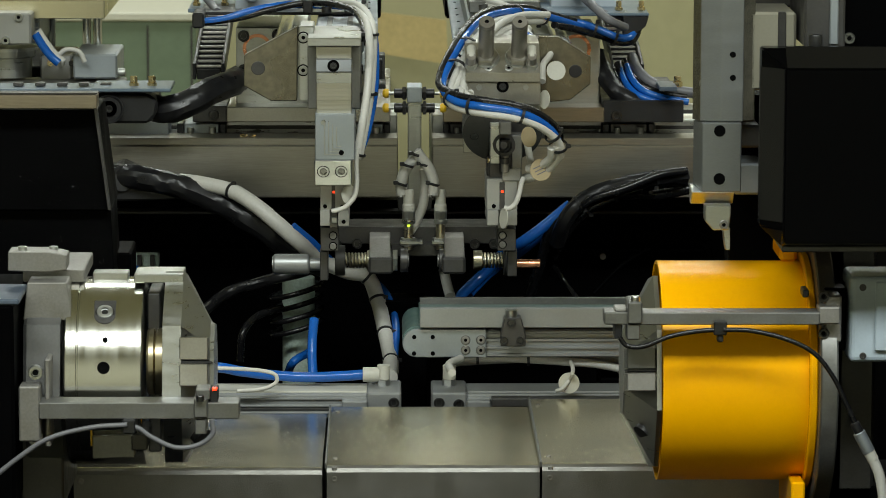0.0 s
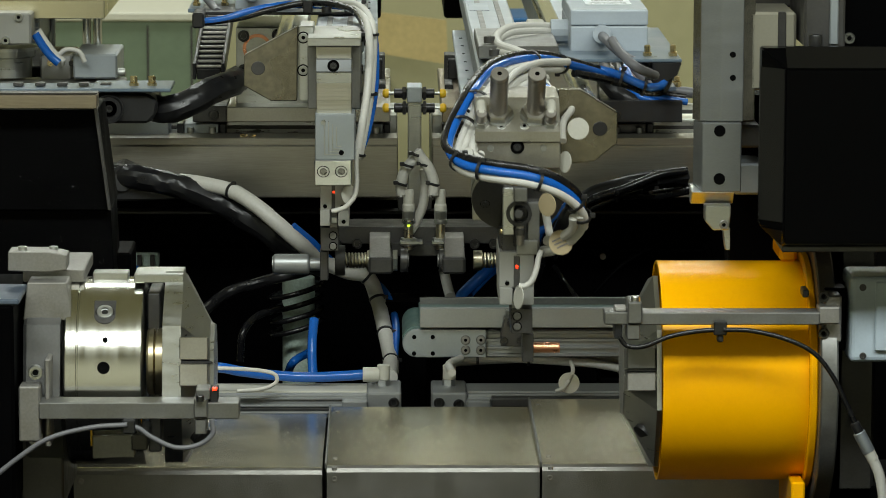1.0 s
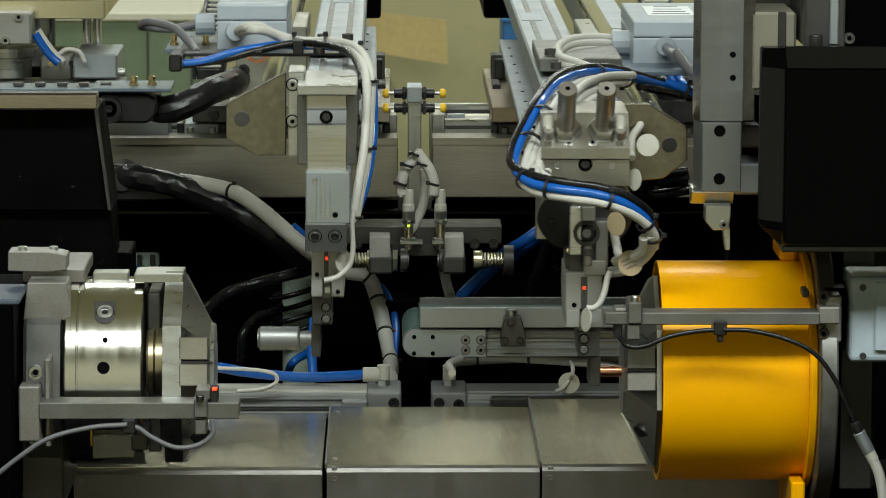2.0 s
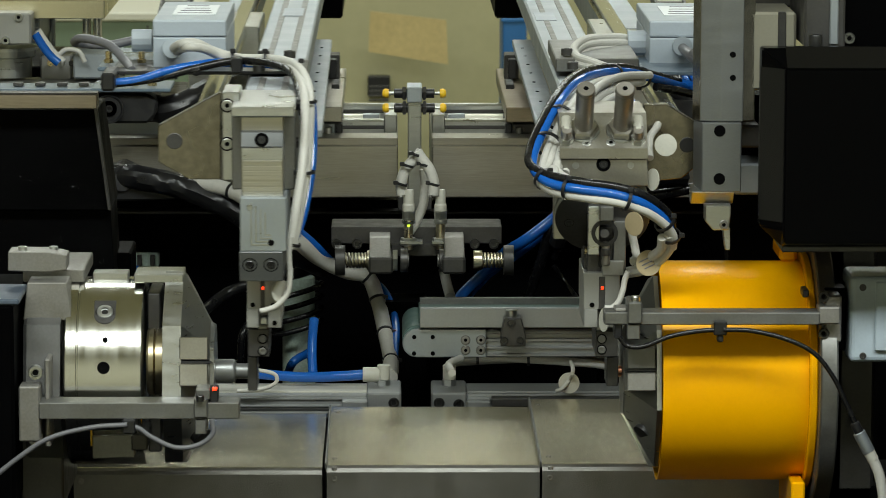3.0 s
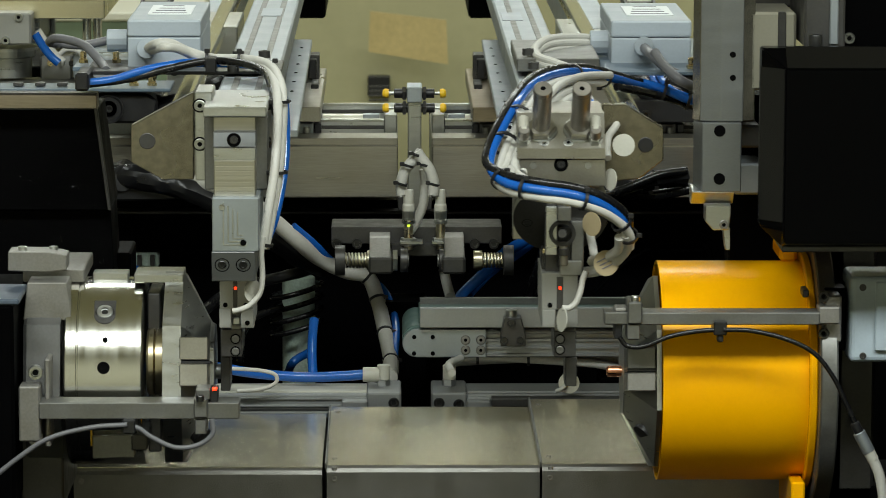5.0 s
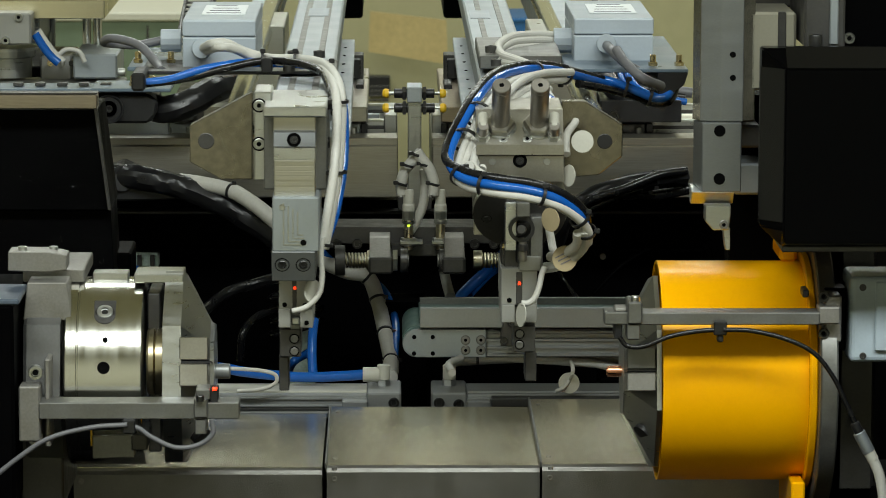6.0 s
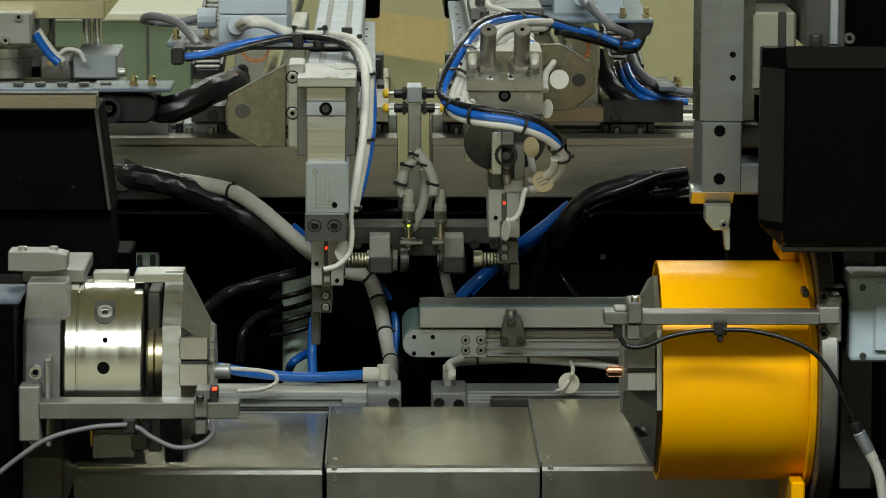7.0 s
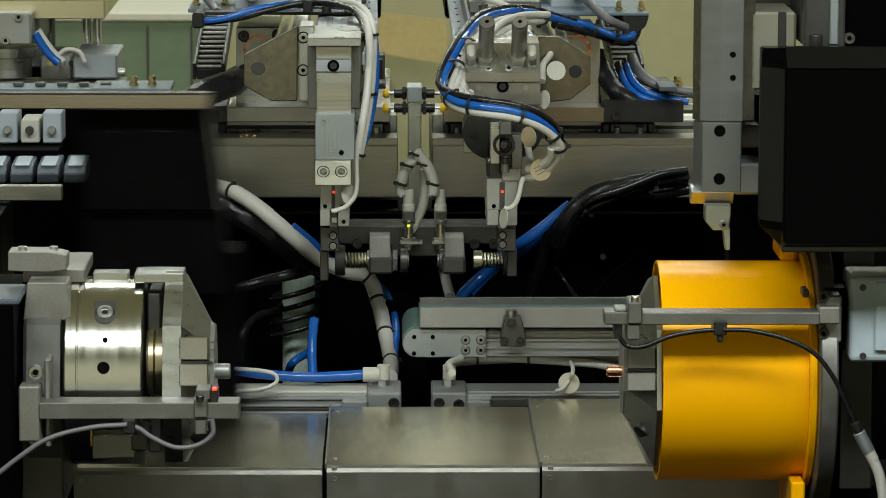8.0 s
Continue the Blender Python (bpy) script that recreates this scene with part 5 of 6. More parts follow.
part("track_plate", slab([(-0.1571, 0.3599), (-0.1351, 0.3603), (-0.1389, 1.2891), (-0.1619, 1.2891)], 1.1639, 1.1709), alu, left_arm, "aluminium track plate with a row of holes")
for k in range(9):
    y = 0.4234 + k * 0.0946
    ringed_hole(left_arm, (-0.1351 - 0.014, y, 1.1712 + 0.0002), (0, 0, 1), 0.0018)

part("rear_motor", box((-0.1619, 2.1243, 1.1726), (0.0557, 0.2524, 0.08), 0.003), black, left_slide)
part("side_rail", box((-0.1345, 1.1778, 1.1191), (0.0133, 0.0421, 0.0916), 0.001), oxide, left_slide)
part("rail_block", box((-0.135, 1.1673, 1.1505), (0.0083, 0.0631, 0.0224), 0.001), blackplastic, left_slide)
part("rail_block", box((-0.1313, 1.0832, 1.13), (0.0088, 0.0631, 0.0234), 0.001), blackplastic, left_slide)
part("rear_profile", box((-0.2492, 1.5985, 1.1918), (0.0295, 1.262, 0.0443), 0.002), alu, left_slide)

# ---------------------------------------------------------------- right loader arm with rotary head
right_arm = thing("loader_arm", (0.1416, 0, 0.9999), "steel loader arm with rotary gripper head and bundled hoses", "loader arm", "loader arms")
zt, zm, zl = 1.2155, 1.2063, 1.1974
hx0, hx1 = 0.099, 0.1748
part("head_block", side([(-0.0715, zm), (-0.0715, zl), (0.0500, zl), (0.0500, zm + 0.0277), (-0.0440, zm + 0.0277)], hx0, hx1, 0.0), nickel, right_arm, "nickel plated rotary head block with a sloping top")
part("head_face", box((0.1376, 0.0168, 1.1848), (0.0759, 0.1683, 0.024), 0.001), nickel, right_arm)
cap_hole(right_arm, (0.1369, -0.0677, 1.192), (0, -1, 0), 0.0062)
for b in ((0.113, -0.0677, 1.191), (0.1603, -0.0677, 1.1911)):
    ringed_hole(right_arm, b, (0, -1, 0), 0.0030, steel)
slope = Vector((0, -1, 1)).normalized()


def on_top(x, y):
    """A point on the sloping top of the head: x in metres, y from 0 (front edge) to 1 (back edge)."""
    return (x, -0.0715 + 0.0275 * y, zm + 0.0277 * y)


for xk in (0.1199, 0.1532):
    q = Vector(on_top(xk, 0.50))
    kb = part("shock_absorber", rod(q - slope * 0.004, q + slope * 0.058, 0.0080, 32), satin, right_arm, "satin steel shock absorber")
    part("lock_nut", rod(q + slope * 0.001, q + slope * 0.008, 0.0132, 6, 0.0012), nickel, kb)
    part("washer", rod(q - slope * 0.001, q + slope * 0.0015, 0.0140, 32), steel, kb)
    part("groove", turned([(0.0081, 0), (0.0084, 0.0005), (0.0084, 0.0012), (0.0081, 0.0017)], q + slope * 0.052, slope, 32), cast, kb)
    part("socket", rod(q + slope * 0.0575, q + slope * 0.0583, 0.0024, 6), deep, kb)
for xk in (0.1223, 0.1432):
    screw(right_arm, on_top(xk, 0.16), slope, 0.0042, 0.0012, bright)
for xk in (0.1047, 0.1664):
    q = on_top(xk, 0.22)
    q = Vector(q)
    el = part("elbow_fitting", rod(q - slope * 0.002, q + slope * 0.016, 0.0050), satin, right_arm, "plated elbow air fitting")
    part("collar", rod(q - slope * 0.002, q + slope * 0.006, 0.0066, 6), steel, el)
    part("port", rod(q + slope * 0.012, q + slope * 0.012 + Vector((0, 0.010, 0.011)), 0.0046), white_plastic, el)
dq, dn = Vector((0.1376, -0.0442, 1.1426)), Vector((0, -0.806, -0.592))
disc = part("turntable", turned([(0, -0.022), (0.0405, -0.022), (0.0412, -0.021), (0.0412, -0.010), (0.0402, -0.009), (0.0402, -0.007), (0.0412, -0.006), (0.0412, 0), (0.038, 0.0006), (0, 0.0006)], dq, dn, 72), steel, right_arm, "bright turntable ring with fine graduations")
part("disc_face", turned([(0.0410, 0.0001), (0.0408, 0.0012), (0.0395, 0.0016), (0, 0.0016)], dq, dn, 64), oxide, disc, "dark disc face")
for k in range(25):
    a = radians(30 + 5 * k)
    e = Vector((math.cos(a), -0.592 * math.sin(a), 0.806 * math.sin(a)))
    c = dq + e * 0.0411 - dn * 0.003
    part("graduation", rod(c - dn * 0.0018, c + dn * 0.0018, 0.0002, 6), ink, disc)
part("back_plate", box((0.118, 0.0736, 1.1316), (0.0365, 0.021, 0.0481), 0.0008), nickel, right_arm)
cap_hole(right_arm, (0.1088, -0.0421, 1.1378), dn, 0.0046)
part("column", box((0.1409, -0.0147, 1.1244), (0.0332, 0.0631, 0.0595), 0.0008), oxide, right_arm)
part("column_strip", box((0.1295, -0.0379, 1.1328), (0.0104, 0.0421, 0.0425), 0.0008), bright, right_arm)
part("column_side", box((0.1245, -0.0168, 1.1058), (0.0056, 0.0421, 0.0189), 0.0008), oxide, right_arm)
part("side_stop", rod((0.1222, -0.0421, 1.1129), (0.1301, -0.0421, 1.1129), 0.0030, 12), brass, right_arm)
part("clamp_block", box((0.1397, -0.0442, 1.1499), (0.0121, 0.0631, 0.0127), 0.0008), greysteel, right_arm)
part("clamp_block", box((0.1522, -0.0231, 1.1188), (0.0111, 0.0631, 0.0436), 0.0008), greysteel, right_arm)
part("ring", turned([(0.0082, 0), (0.0115, 0), (0.0115, 0.004), (0.0082, 0.004), (0.0082, 0)], (0.1388, -0.0589, 1.1313), (0, -1, 0), 36), blackplastic, right_arm)
part("valve_core", box((0.1408, -0.04, 1.118), (0.0132, 0.0252, 0.0367), 0.0012), blackplastic, right_arm)
part("valve_spool", rod((0.1401, -0.0589, 1.1026), (0.1399, -0.0589, 1.1234), 0.0038, 16), satin, right_arm)
part("spool_cap", rod((0.1399, -0.061, 1.1118), (0.1399, -0.061, 1.1178), 0.0046, 12), oxide, right_arm)
part("valve_head", rod((0.1394, -0.0505, 1.1291), (0.1382, -0.0715, 1.1321), 0.0042), oxide, right_arm)
part("lower_clamp", box((0.1466, -0.0252, 1.0998), (0.0191, 0.0631, 0.0129), 0.0008), alu_bead, right_arm)
part("stem_fitting", rod((0.1324, -0.0379, 1.0924), (0.1323, -0.0379, 1.1033), 0.0050, 12), white_plastic, right_arm)
gripper(right_arm, ((0.1371, -0.0105, 1.0793), (0.0317, 0.0883, 0.0324)), ((0.1277, -0.0105, 1.0552), (0.0119, 0.0883, 0.0159)), ((0.1372, -0.0524, 1.0782), (0.0054, 0.0063, 0.0278)), ((0.1374, -0.0547, 1.0823), (0.0025, 0.0042, 0.0027)),
        ((0.1287, -0.0551, 1.0672), (0.1494, -0.0551, 1.0673)), ((0.1379, -0.0105, 1.0511), (0.0095, 0.0631, 0.018)), ((0.1426, -0.0063, 1.0299), (0.0192, 0.0631, 0.0231)), ((0.1491, 0.0021, 1.0014), (0.0101, 0.0379, 0.0263)),
        ((0.1383, -0.0383, 1.0344), (0.1383, -0.0383, 1.0249)))
part("gripper_side", box((0.1471, -0.0105, 1.0552), (0.0114, 0.0883, 0.0159), 0.0006), alu_bead, right_arm)
part("cable_tag", turned([(0, 0), (0.0105, 0), (0.0105, 0.0008), (0, 0.0008)], (0.1388, -0.0715, 1.057), (-0.92, -0.36, 0.1), 28), white_plastic, right_arm)
part("sensor_lead", tube([(0.1387, -0.0715, 1.0674), (0.1446, -0.0715, 1.0674), (0.1504, -0.0715, 1.0723), (0.1542, -0.0715, 1.0823), (0.1561, -0.0715, 1.0922), (0.1589, -0.0715, 1.0995)], 0.0026), white_cable, right_arm)
tag = rod((0, 0.0004, 0), (0, -0.0004, 0), 0.0112, 32, 0.0001)
bars = [box((0, -0.0007, 0.0042 - 0.0036 * k), (0.015 - 0.002 * k, 0.0004, 0.0009), 0) for k in range(3)]
for piece in (tag, *bars):
    bmesh.ops.transform(piece, matrix=Matrix.Translation((0.1755, -0.0841, 1.1085)) @ Matrix.Rotation(radians(-24), 4, "Y") @ Matrix.Rotation(radians(14), 4, "Z"), verts=piece.verts)
tag = part("paper_tag", tag, manila, right_arm, "round printed manila cable tag")
for piece in bars:
    part("print_line", piece, ink, tag)
part("paper_tag", rod((0.1640, -0.0700, 1.1405), (0.1634, -0.0706, 1.1405), 0.0105, 32, 0.0001), manila, right_arm)
part("cable_tag", turned([(0, 0), (0.0098, 0), (0.0098, 0.0008), (0, 0.0008)], (0.1922, -0.0421, 1.2056), (0.1, -1, 0.2), 28), white_plastic, right_arm)
part("cable_tag", turned([(0, 0), (0.0095, 0), (0.0095, 0.0008), (0, 0.0008)], (0.1802, -0.0631, 1.1782), (-1.0, -0.6, 0.1), 28), white_plastic, right_arm)
# hose bundle round the head
loop = [(0.2321, 0.2524, 1.2237), (0.1998, 0.2103, 1.2367), (0.171, 0.1683, 1.2474), (0.1428, 0.1262, 1.2506), (0.1193, 0.0631, 1.2491), (0.1015, 0, 1.2388), (0.0876, -0.0421, 1.2213), (0.0767, -0.0736, 1.2021), (0.0765, -0.0946, 1.1901), (0.0897, -0.1157, 1.1817), (0.1155, -0.1304, 1.1783), (0.1418, -0.1304, 1.1745), (0.1637, -0.1262, 1.1676), (0.1808, -0.1157, 1.156), (0.1913, -0.1052, 1.1429), (0.1922, -0.0946, 1.1305)]
part("blue_hose", tube(loop, 0.0041, 16), blue, right_arm)
part("black_hose", tube(shifted(loop, -0.003, 0.004, 0.004)[:9] + shifted(loop, 0.002, 0.002, 0.006)[9:], 0.0038, 16), rubber, right_arm)
part("white_cable", tube(shifted(loop[2:8], 0.012, 0.004, -0.010) + shifted(loop[8:], 0.003, 0.001, -0.007), 0.0040, 16), white_cable, right_arm)
part("white_cable", tube(shifted(loop[3:8], 0.020, 0.004, -0.014) + shifted(loop[8:9], 0.016, 0.004, 0.0), 0.0044, 12), white_cable, right_arm)
for dx, dy, dz in ((0.009, 0.006, -0.006), (0.015, 0.010, -0.010), (0.022, 0.012, -0.004)):
    part("white_cable", tube(shifted(loop[2:9], dx, dy, dz) + [(0.110 + dx * 0.5, -0.100, 1.1765), (0.135, -0.100, 1.1735)], 0.0036, 12), white_cable, right_arm)
part("white_cable", tube(shifted(loop[3:8], 0.027, 0.006, -0.018), 0.0040, 12), white_cable, right_arm)
part("white_cable", tube([(0.1913, -0.1052, 1.1365), (0.1932, -0.0946, 1.1251), (0.1873, -0.0841, 1.1138), (0.1773, -0.0736, 1.1038), (0.1673, -0.0631, 1.0983), (0.1607, -0.0421, 1.0941)], 0.0048, 12), white_cable, right_arm)
part("white_cable", tube([(0.1856, -0.1052, 1.134), (0.1855, -0.0946, 1.1227), (0.1794, -0.0841, 1.1153), (0.1724, -0.0736, 1.1088), (0.1633, -0.0631, 1.1071)], 0.0042, 12), white_cable, right_arm)
part("white_cable", tube([(0.1619, -0.0421, 1.1373), (0.1648, -0.0526, 1.1214), (0.1672, -0.0631, 1.1107), (0.1725, -0.0736, 1.1048)], 0.0036, 12), white_cable, right_arm)
part("white_cable", tube([(0.1757, 0.0421, 1.217), (0.1837, 0.0421, 1.2261), (0.1903, 0.021, 1.2265), (0.188, 0, 1.218), (0.1797, -0.021, 1.209), (0.1785, -0.0421, 1.1943)], 0.0034, 12), white_cable, right_arm)
part("white_cable", tube([(0.1115, 0.0421, 1.2191), (0.1316, 0.1052, 1.2323), (0.1505, 0.1262, 1.2393), (0.1648, 0.1052, 1.2349), (0.1724, 0.0631, 1.2268), (0.1744, 0.021, 1.2195)], 0.0034, 12), white_cable, right_arm)
part("blue_hose", tube([(0.1506, 0.1262, 1.2352), (0.1623, 0.1052, 1.2314), (0.1709, 0.0631, 1.2294), (0.1737, 0.0421, 1.2216)], 0.0036, 12), blue, right_arm)
for i in (1, 2, 5, 6, 8, 9, 11, 13, 14):
    a, b = Vector(loop[i]), Vector(loop[i + 1])
    tie(right_arm, (a + b) / 2 + Vector((0.007, 0.004, -0.004) if i in (5, 6) else (0.001, 0.001, -0.002)), b - a, 0.0125 if i in (5, 6) else 0.0088)
# ram
part("ram", box((0.1333, 1.1884, 1.2215), (0.0509, 2.1664, 0.0255), 0.002), alu, right_arm, "long aluminium ram profile")
rb = (0.1333, 1.1884, 1.2215), (0.0509, 2.1664, 0.0255)
for k in (-0.2, 0.22):
    part("ram_groove", box((rb[0][0] + rb[1][0] * k, rb[0][1], rb[0][2] + rb[1][2] / 2), (0.006, 2.1454, 0.0012), 0.0003), greysteel, right_arm)
part("ram_label", box((rb[0][0] - 0.01, 0.8834, rb[0][2] + rb[1][2] / 2 + 0.0006), (0.022, 0.0946, 0.0006), 0), boxgrey, right_arm)
part("guide_shaft", rod((rb[0][0] + 0.075, 0.021, rb[0][2] - 0.012), (rb[0][0] + 0.075, 2.1033, rb[0][2] - 0.012), 0.0105, 24), chrome, right_arm)
part("clamp_plate", box((0.1479, 0.347, 1.2451), (0.078, 0.1893, 0.0126), 0.001), greysteel, right_arm)
for q in ((0.1201, 0.2734, 1.2526), (0.1246, 0.2419, 1.2429)):
    part("clamp_bolt", turned([(0, 0), (0.0055, 0), (0.0055, 0.006), (0.005, 0.0065), (0.0028, 0.0065), (0.0026, 0.004), (0, 0.004)], q, (0, 0, 1), 16), oxide, right_arm)

part("side_plate", prism([(0.1757, 1.2361), (0.1962, 1.2362), (0.23, 1.2152), (0.2298, 1.1873), (0.2091, 1.1708), (0.175, 1.1673)], 0, 0.0168, 0.0008), scuffed, right_arm, "scuffed six-sided steel plate")
part("plate_hole", turned([(0, 0.0004), (0.0062, 0.0004), (0.0068, 0.0), (0.0068, -0.001)], (0.2141, -0.0002, 1.2006), (0, -1, 0), 28), blackplastic, right_arm)
part("arm_neck", box((0.1455, 0.1157, 1.1848), (0.0789, 0.0631, 0.0534), 0.001), steel, right_arm)
part("hose_tray", box((0.2488, 0.4207, 1.2371), (0.1158, 0.3365, 0.0033), 0.0008), tray_blue, right_arm)
part("tray_hook", prism([(0.2781, 1.2352), (0.3066, 1.2353), (0.3028, 1.2236), (0.2916, 1.2155), (0.2779, 1.2154)], 0.2524, 0.3155), blackplastic, right_arm)
for q in ((0.2743, 0.2734, 1.2396), (0.2993, 0.2734, 1.2397)):
    part("brass_fitting", joined(rod(q, (q[0], q[1], q[2] + 0.004), 0.0045, 6), rod((q[0], q[1], q[2] + 0.004), (q[0], q[1], q[2] + 0.011), 0.003)), brass, right_arm)
part("grey_hose", tube([(0.2384, 0.2524, 1.2574), (0.2459, 0.2314, 1.2469), (0.2602, 0.2103, 1.2352), (0.2799, 0.2314, 1.2248)], 0.0046), greycable, right_arm)

part("blue_hose", tube([(0.2248, 0.2524, 1.229), (0.2391, 0.2524, 1.2255), (0.2562, 0.2524, 1.2187), (0.2734, 0.2524, 1.2119), (0.2865, 0.2524, 1.213), (0.293, 0.2629, 1.2234), (0.2925, 0.2734, 1.2316)], 0.0041, 16), blue, right_arm)
part("black_hose", tube([(0.2253, 0.2629, 1.2234), (0.2396, 0.2629, 1.2194), (0.2568, 0.2629, 1.2125), (0.274, 0.2629, 1.2062), (0.2883, 0.2629, 1.2074), (0.2959, 0.2734, 1.2201), (0.2955, 0.2839, 1.2306)], 0.0045, 16), rubber, right_arm)
part("black_hose", tube([(0.2001, 0.2103, 1.2296), (0.2238, 0.2314, 1.2231), (0.2476, 0.2524, 1.2153), (0.2711, 0.2629, 1.2085), (0.2861, 0.2734, 1.212)], 0.0040, 16), rubber, right_arm)
tie(right_arm, (0.2476, 0.2524, 1.2209), (1, 0, -0.3), 0.0085)
tie(right_arm, (0.2705, 0.2524, 1.2118), (1, 0, -0.3), 0.0085)

jb = (0.2405, 0.4364, 1.256), (0.0767, 0.1998, 0.0476)
junction_box(right_arm, jb[0], jb[1], [((0.2333, 0.3365, 1.2549), (0.2317, 0.3071, 1.2578), 0.0095), ((0.2071, 0.3996, 1.2521), (0.185, 0.3996, 1.2521), 0.0125)])
part("grey_hose", tube([(0.232, 0.3113, 1.2563), (0.2384, 0.2734, 1.2514), (0.2544, 0.2734, 1.238), (0.273, 0.2734, 1.23), (0.2864, 0.2734, 1.2236)], 0.0048), greycable, right_arm)
for i, (dy, dz) in enumerate(((0, 0), (0.006, 0.005), (-0.004, -0.006))):
    part("white_cable", tube(shifted([(0.1872, 0.3996, 1.251), (0.1678, 0.3786, 1.2541), (0.1418, 0.3365, 1.2559), (0.1281, 0.2945, 1.2514), (0.1301, 0.2524, 1.247), (0.143, 0.2103, 1.246), (0.1606, 0.1893, 1.2413)], 0, dy, dz), 0.0042, 12), white_cable, right_arm)

right_slide = thing("cross_slide", (0.2172, 0.9465, 1.0895), "steel cross slide carriage riding on the beam rails", "machine slide", "cross slides")
part("saddle", box((0.1689, 1.0727, 1.1285), (0.1766, 0.4207, 0.0164), 0.001), brown_steel, right_slide)
part("saddle_end", box((0.3, 0.9928, 1.1319), (0.089, 0.2524, 0.0241), 0.001), blackplastic, right_slide)
screw(right_slide, (0.2707, 0.8661, 1.1278), (0, -1, 0), 0.006, 0.004)
for x in (0, 1):
    c, s_ = (((0.286, 0.9465, 1.1055), (0.0582, 0.1052, 0.0193)), ((0.1074, 0.9465, 1.1055), (0.0533, 0.1052, 0.0194)))[x]
    part("bearing_block", box(c, (s_[0] * 0.7, s_[1], s_[2]), 0.001), oxide, right_slide)
    for k in (-1, 1):
        part("end_seal", box((c[0] + k * s_[0] * 0.43, c[1], c[2]), (s_[0] * 0.13, s_[1], s_[2]), 0.001), blackplastic, right_slide)
        screw(right_slide, (c[0] + k * s_[0] * 0.22, c[1] - s_[1] / 2 - 0.003, c[2] + 0.004), (0, 0, -1), 0.004, 0.012, greysteel)
part("shaft_housing", box((0.2173, 0.9991, 1.1735), (0.0742, 0.1893, 0.08), 0.0015), steel, right_slide)
part("seal_ring", turned([(0.0125, 0), (0.016, 0), (0.016, 0.003), (0.0125, 0.003)], (0.228, 0.9044, 1.1974), (0, -1, 0), 32), copper, right_slide, "red shaft seal")

part("track_plate", slab([(0.0968, 0.3603), (0.1217, 0.3603), (0.1234, 1.2891), (0.1002, 1.2891)], 1.1639, 1.1709), alu, right_arm, "aluminium track plate with a row of holes")
for k in range(9):
    y = 0.4234 + k * 0.0946
    ringed_hole(right_arm, (0.0968 + 0.012, y, 1.1709 + 0.0002), (0, 0, 1), 0.0018)

part("rear_motor", box((0.1247, 2.1243, 1.1729), (0.0524, 0.2524, 0.0801), 0.003), black, right_slide)
part("side_rail", box((0.0955, 1.1778, 1.1193), (0.0165, 0.0421, 0.0917), 0.001), oxide, right_slide)
part("rail_block", box((0.0959, 1.1673, 1.1507), (0.0096, 0.0631, 0.0225), 0.001), blackplastic, right_slide)
part("rail_block", box((0.0909, 1.0832, 1.1301), (0.0095, 0.0631, 0.0233), 0.001), blackplastic, right_slide)
part("rear_profile", box((0.2208, 1.5985, 1.1922), (0.043, 1.262, 0.0443), 0.002), alu, right_slide)


# ---------------------------------------------------------------- cable carriers, with their looms
def carrier(t, n, c, w, dy, dz, hoses):
    """Ladder-like cable carrier that climbs to the back."""
    for k in range(n):
        part("carrier_link", box((c[0], c[1] + dy * k, c[2] + dz * k), (w, 0.0065, 0.0025), 0.0006), white_plastic, t)
    part("carrier_core", side([(c[1] - 0.01, c[2] - 0.014), (c[1] + dy * n, c[2] + dz * n - 0.014), (c[1] + dy * n, c[2] + dz * n - 0.003), (c[1] - 0.01, c[2] - 0.003)], c[0] - w / 2 + 0.003, c[0] + w / 2 - 0.003), blackplastic, t)
    for sx in (-1, 1):
        part("carrier_side", side([(c[1] - 0.01, c[2] - 0.014), (c[1] + dy * n, c[2] + dz * n - 0.014), (c[1] + dy * n, c[2] + dz * n + 0.004), (c[1] - 0.01, c[2] + 0.004)], c[0] + sx * w / 2 - 0.002, c[0] + sx * w / 2 + 0.002), blackplastic, t)
    return t


cc = (-0.3256, 0.9885, 1.169)
carrier(left_slide, 18, cc, 0.032, 0.0221, 0.0034, 0)

cc2 = (0.2891, 0.9885, 1.1689)
carrier(right_slide, 18, cc2, 0.034, 0.0221, 0.0034, 0)
for k, (m, r) in enumerate(((rubber, 0.006), (wrap, 0.005), (rubber, 0.004), (greycable, 0.006))):
    part("loom", tube(shifted([(0.2784, 0.9675, 1.1685), (0.2822, 0.9254, 1.1583), (0.2966, 0.9044, 1.1461), (0.3185, 0.9044, 1.1385), (0.3435, 0.9044, 1.1348)], 0.008 * k - 0.008, 0.004 * k, 0.004 * k), r), m, right_slide)
for k in range(2):
    part("blue_hose", tube(shifted([(0.2800, 0.9500, 1.1690), (0.2840, 0.9000, 1.1580), (0.2960, 0.8800, 1.1480), (0.3185, 0.8750, 1.1410), (0.3435, 0.8750, 1.1370)], 0.007 * k, 0, 0.0045 * k), 0.0038), blue, right_slide)
part("wrapped_loom", tube([(0.2575, 0.9675, 1.1824), (0.2623, 0.9044, 1.1636), (0.2767, 0.8834, 1.1483), (0.3016, 0.8834, 1.1359), (0.3357, 0.8834, 1.1284)], 0.010, 14, wobble=0.1), wrap, right_slide)
part("side_tray", box((0.3259, 0.8729, 1.1592), (0.0199, 0.0631, 0.0049), 0.001), slate, right_slide)
q = (0.3388, 0.8834, 1.1572)
part("brass_fitting", joined(rod(q, (q[0], q[1], q[2] + 0.006), 0.0055, 6), rod((q[0], q[1], q[2] + 0.006), (q[0], q[1], q[2] + 0.012), 0.004)), brass, right_slide)


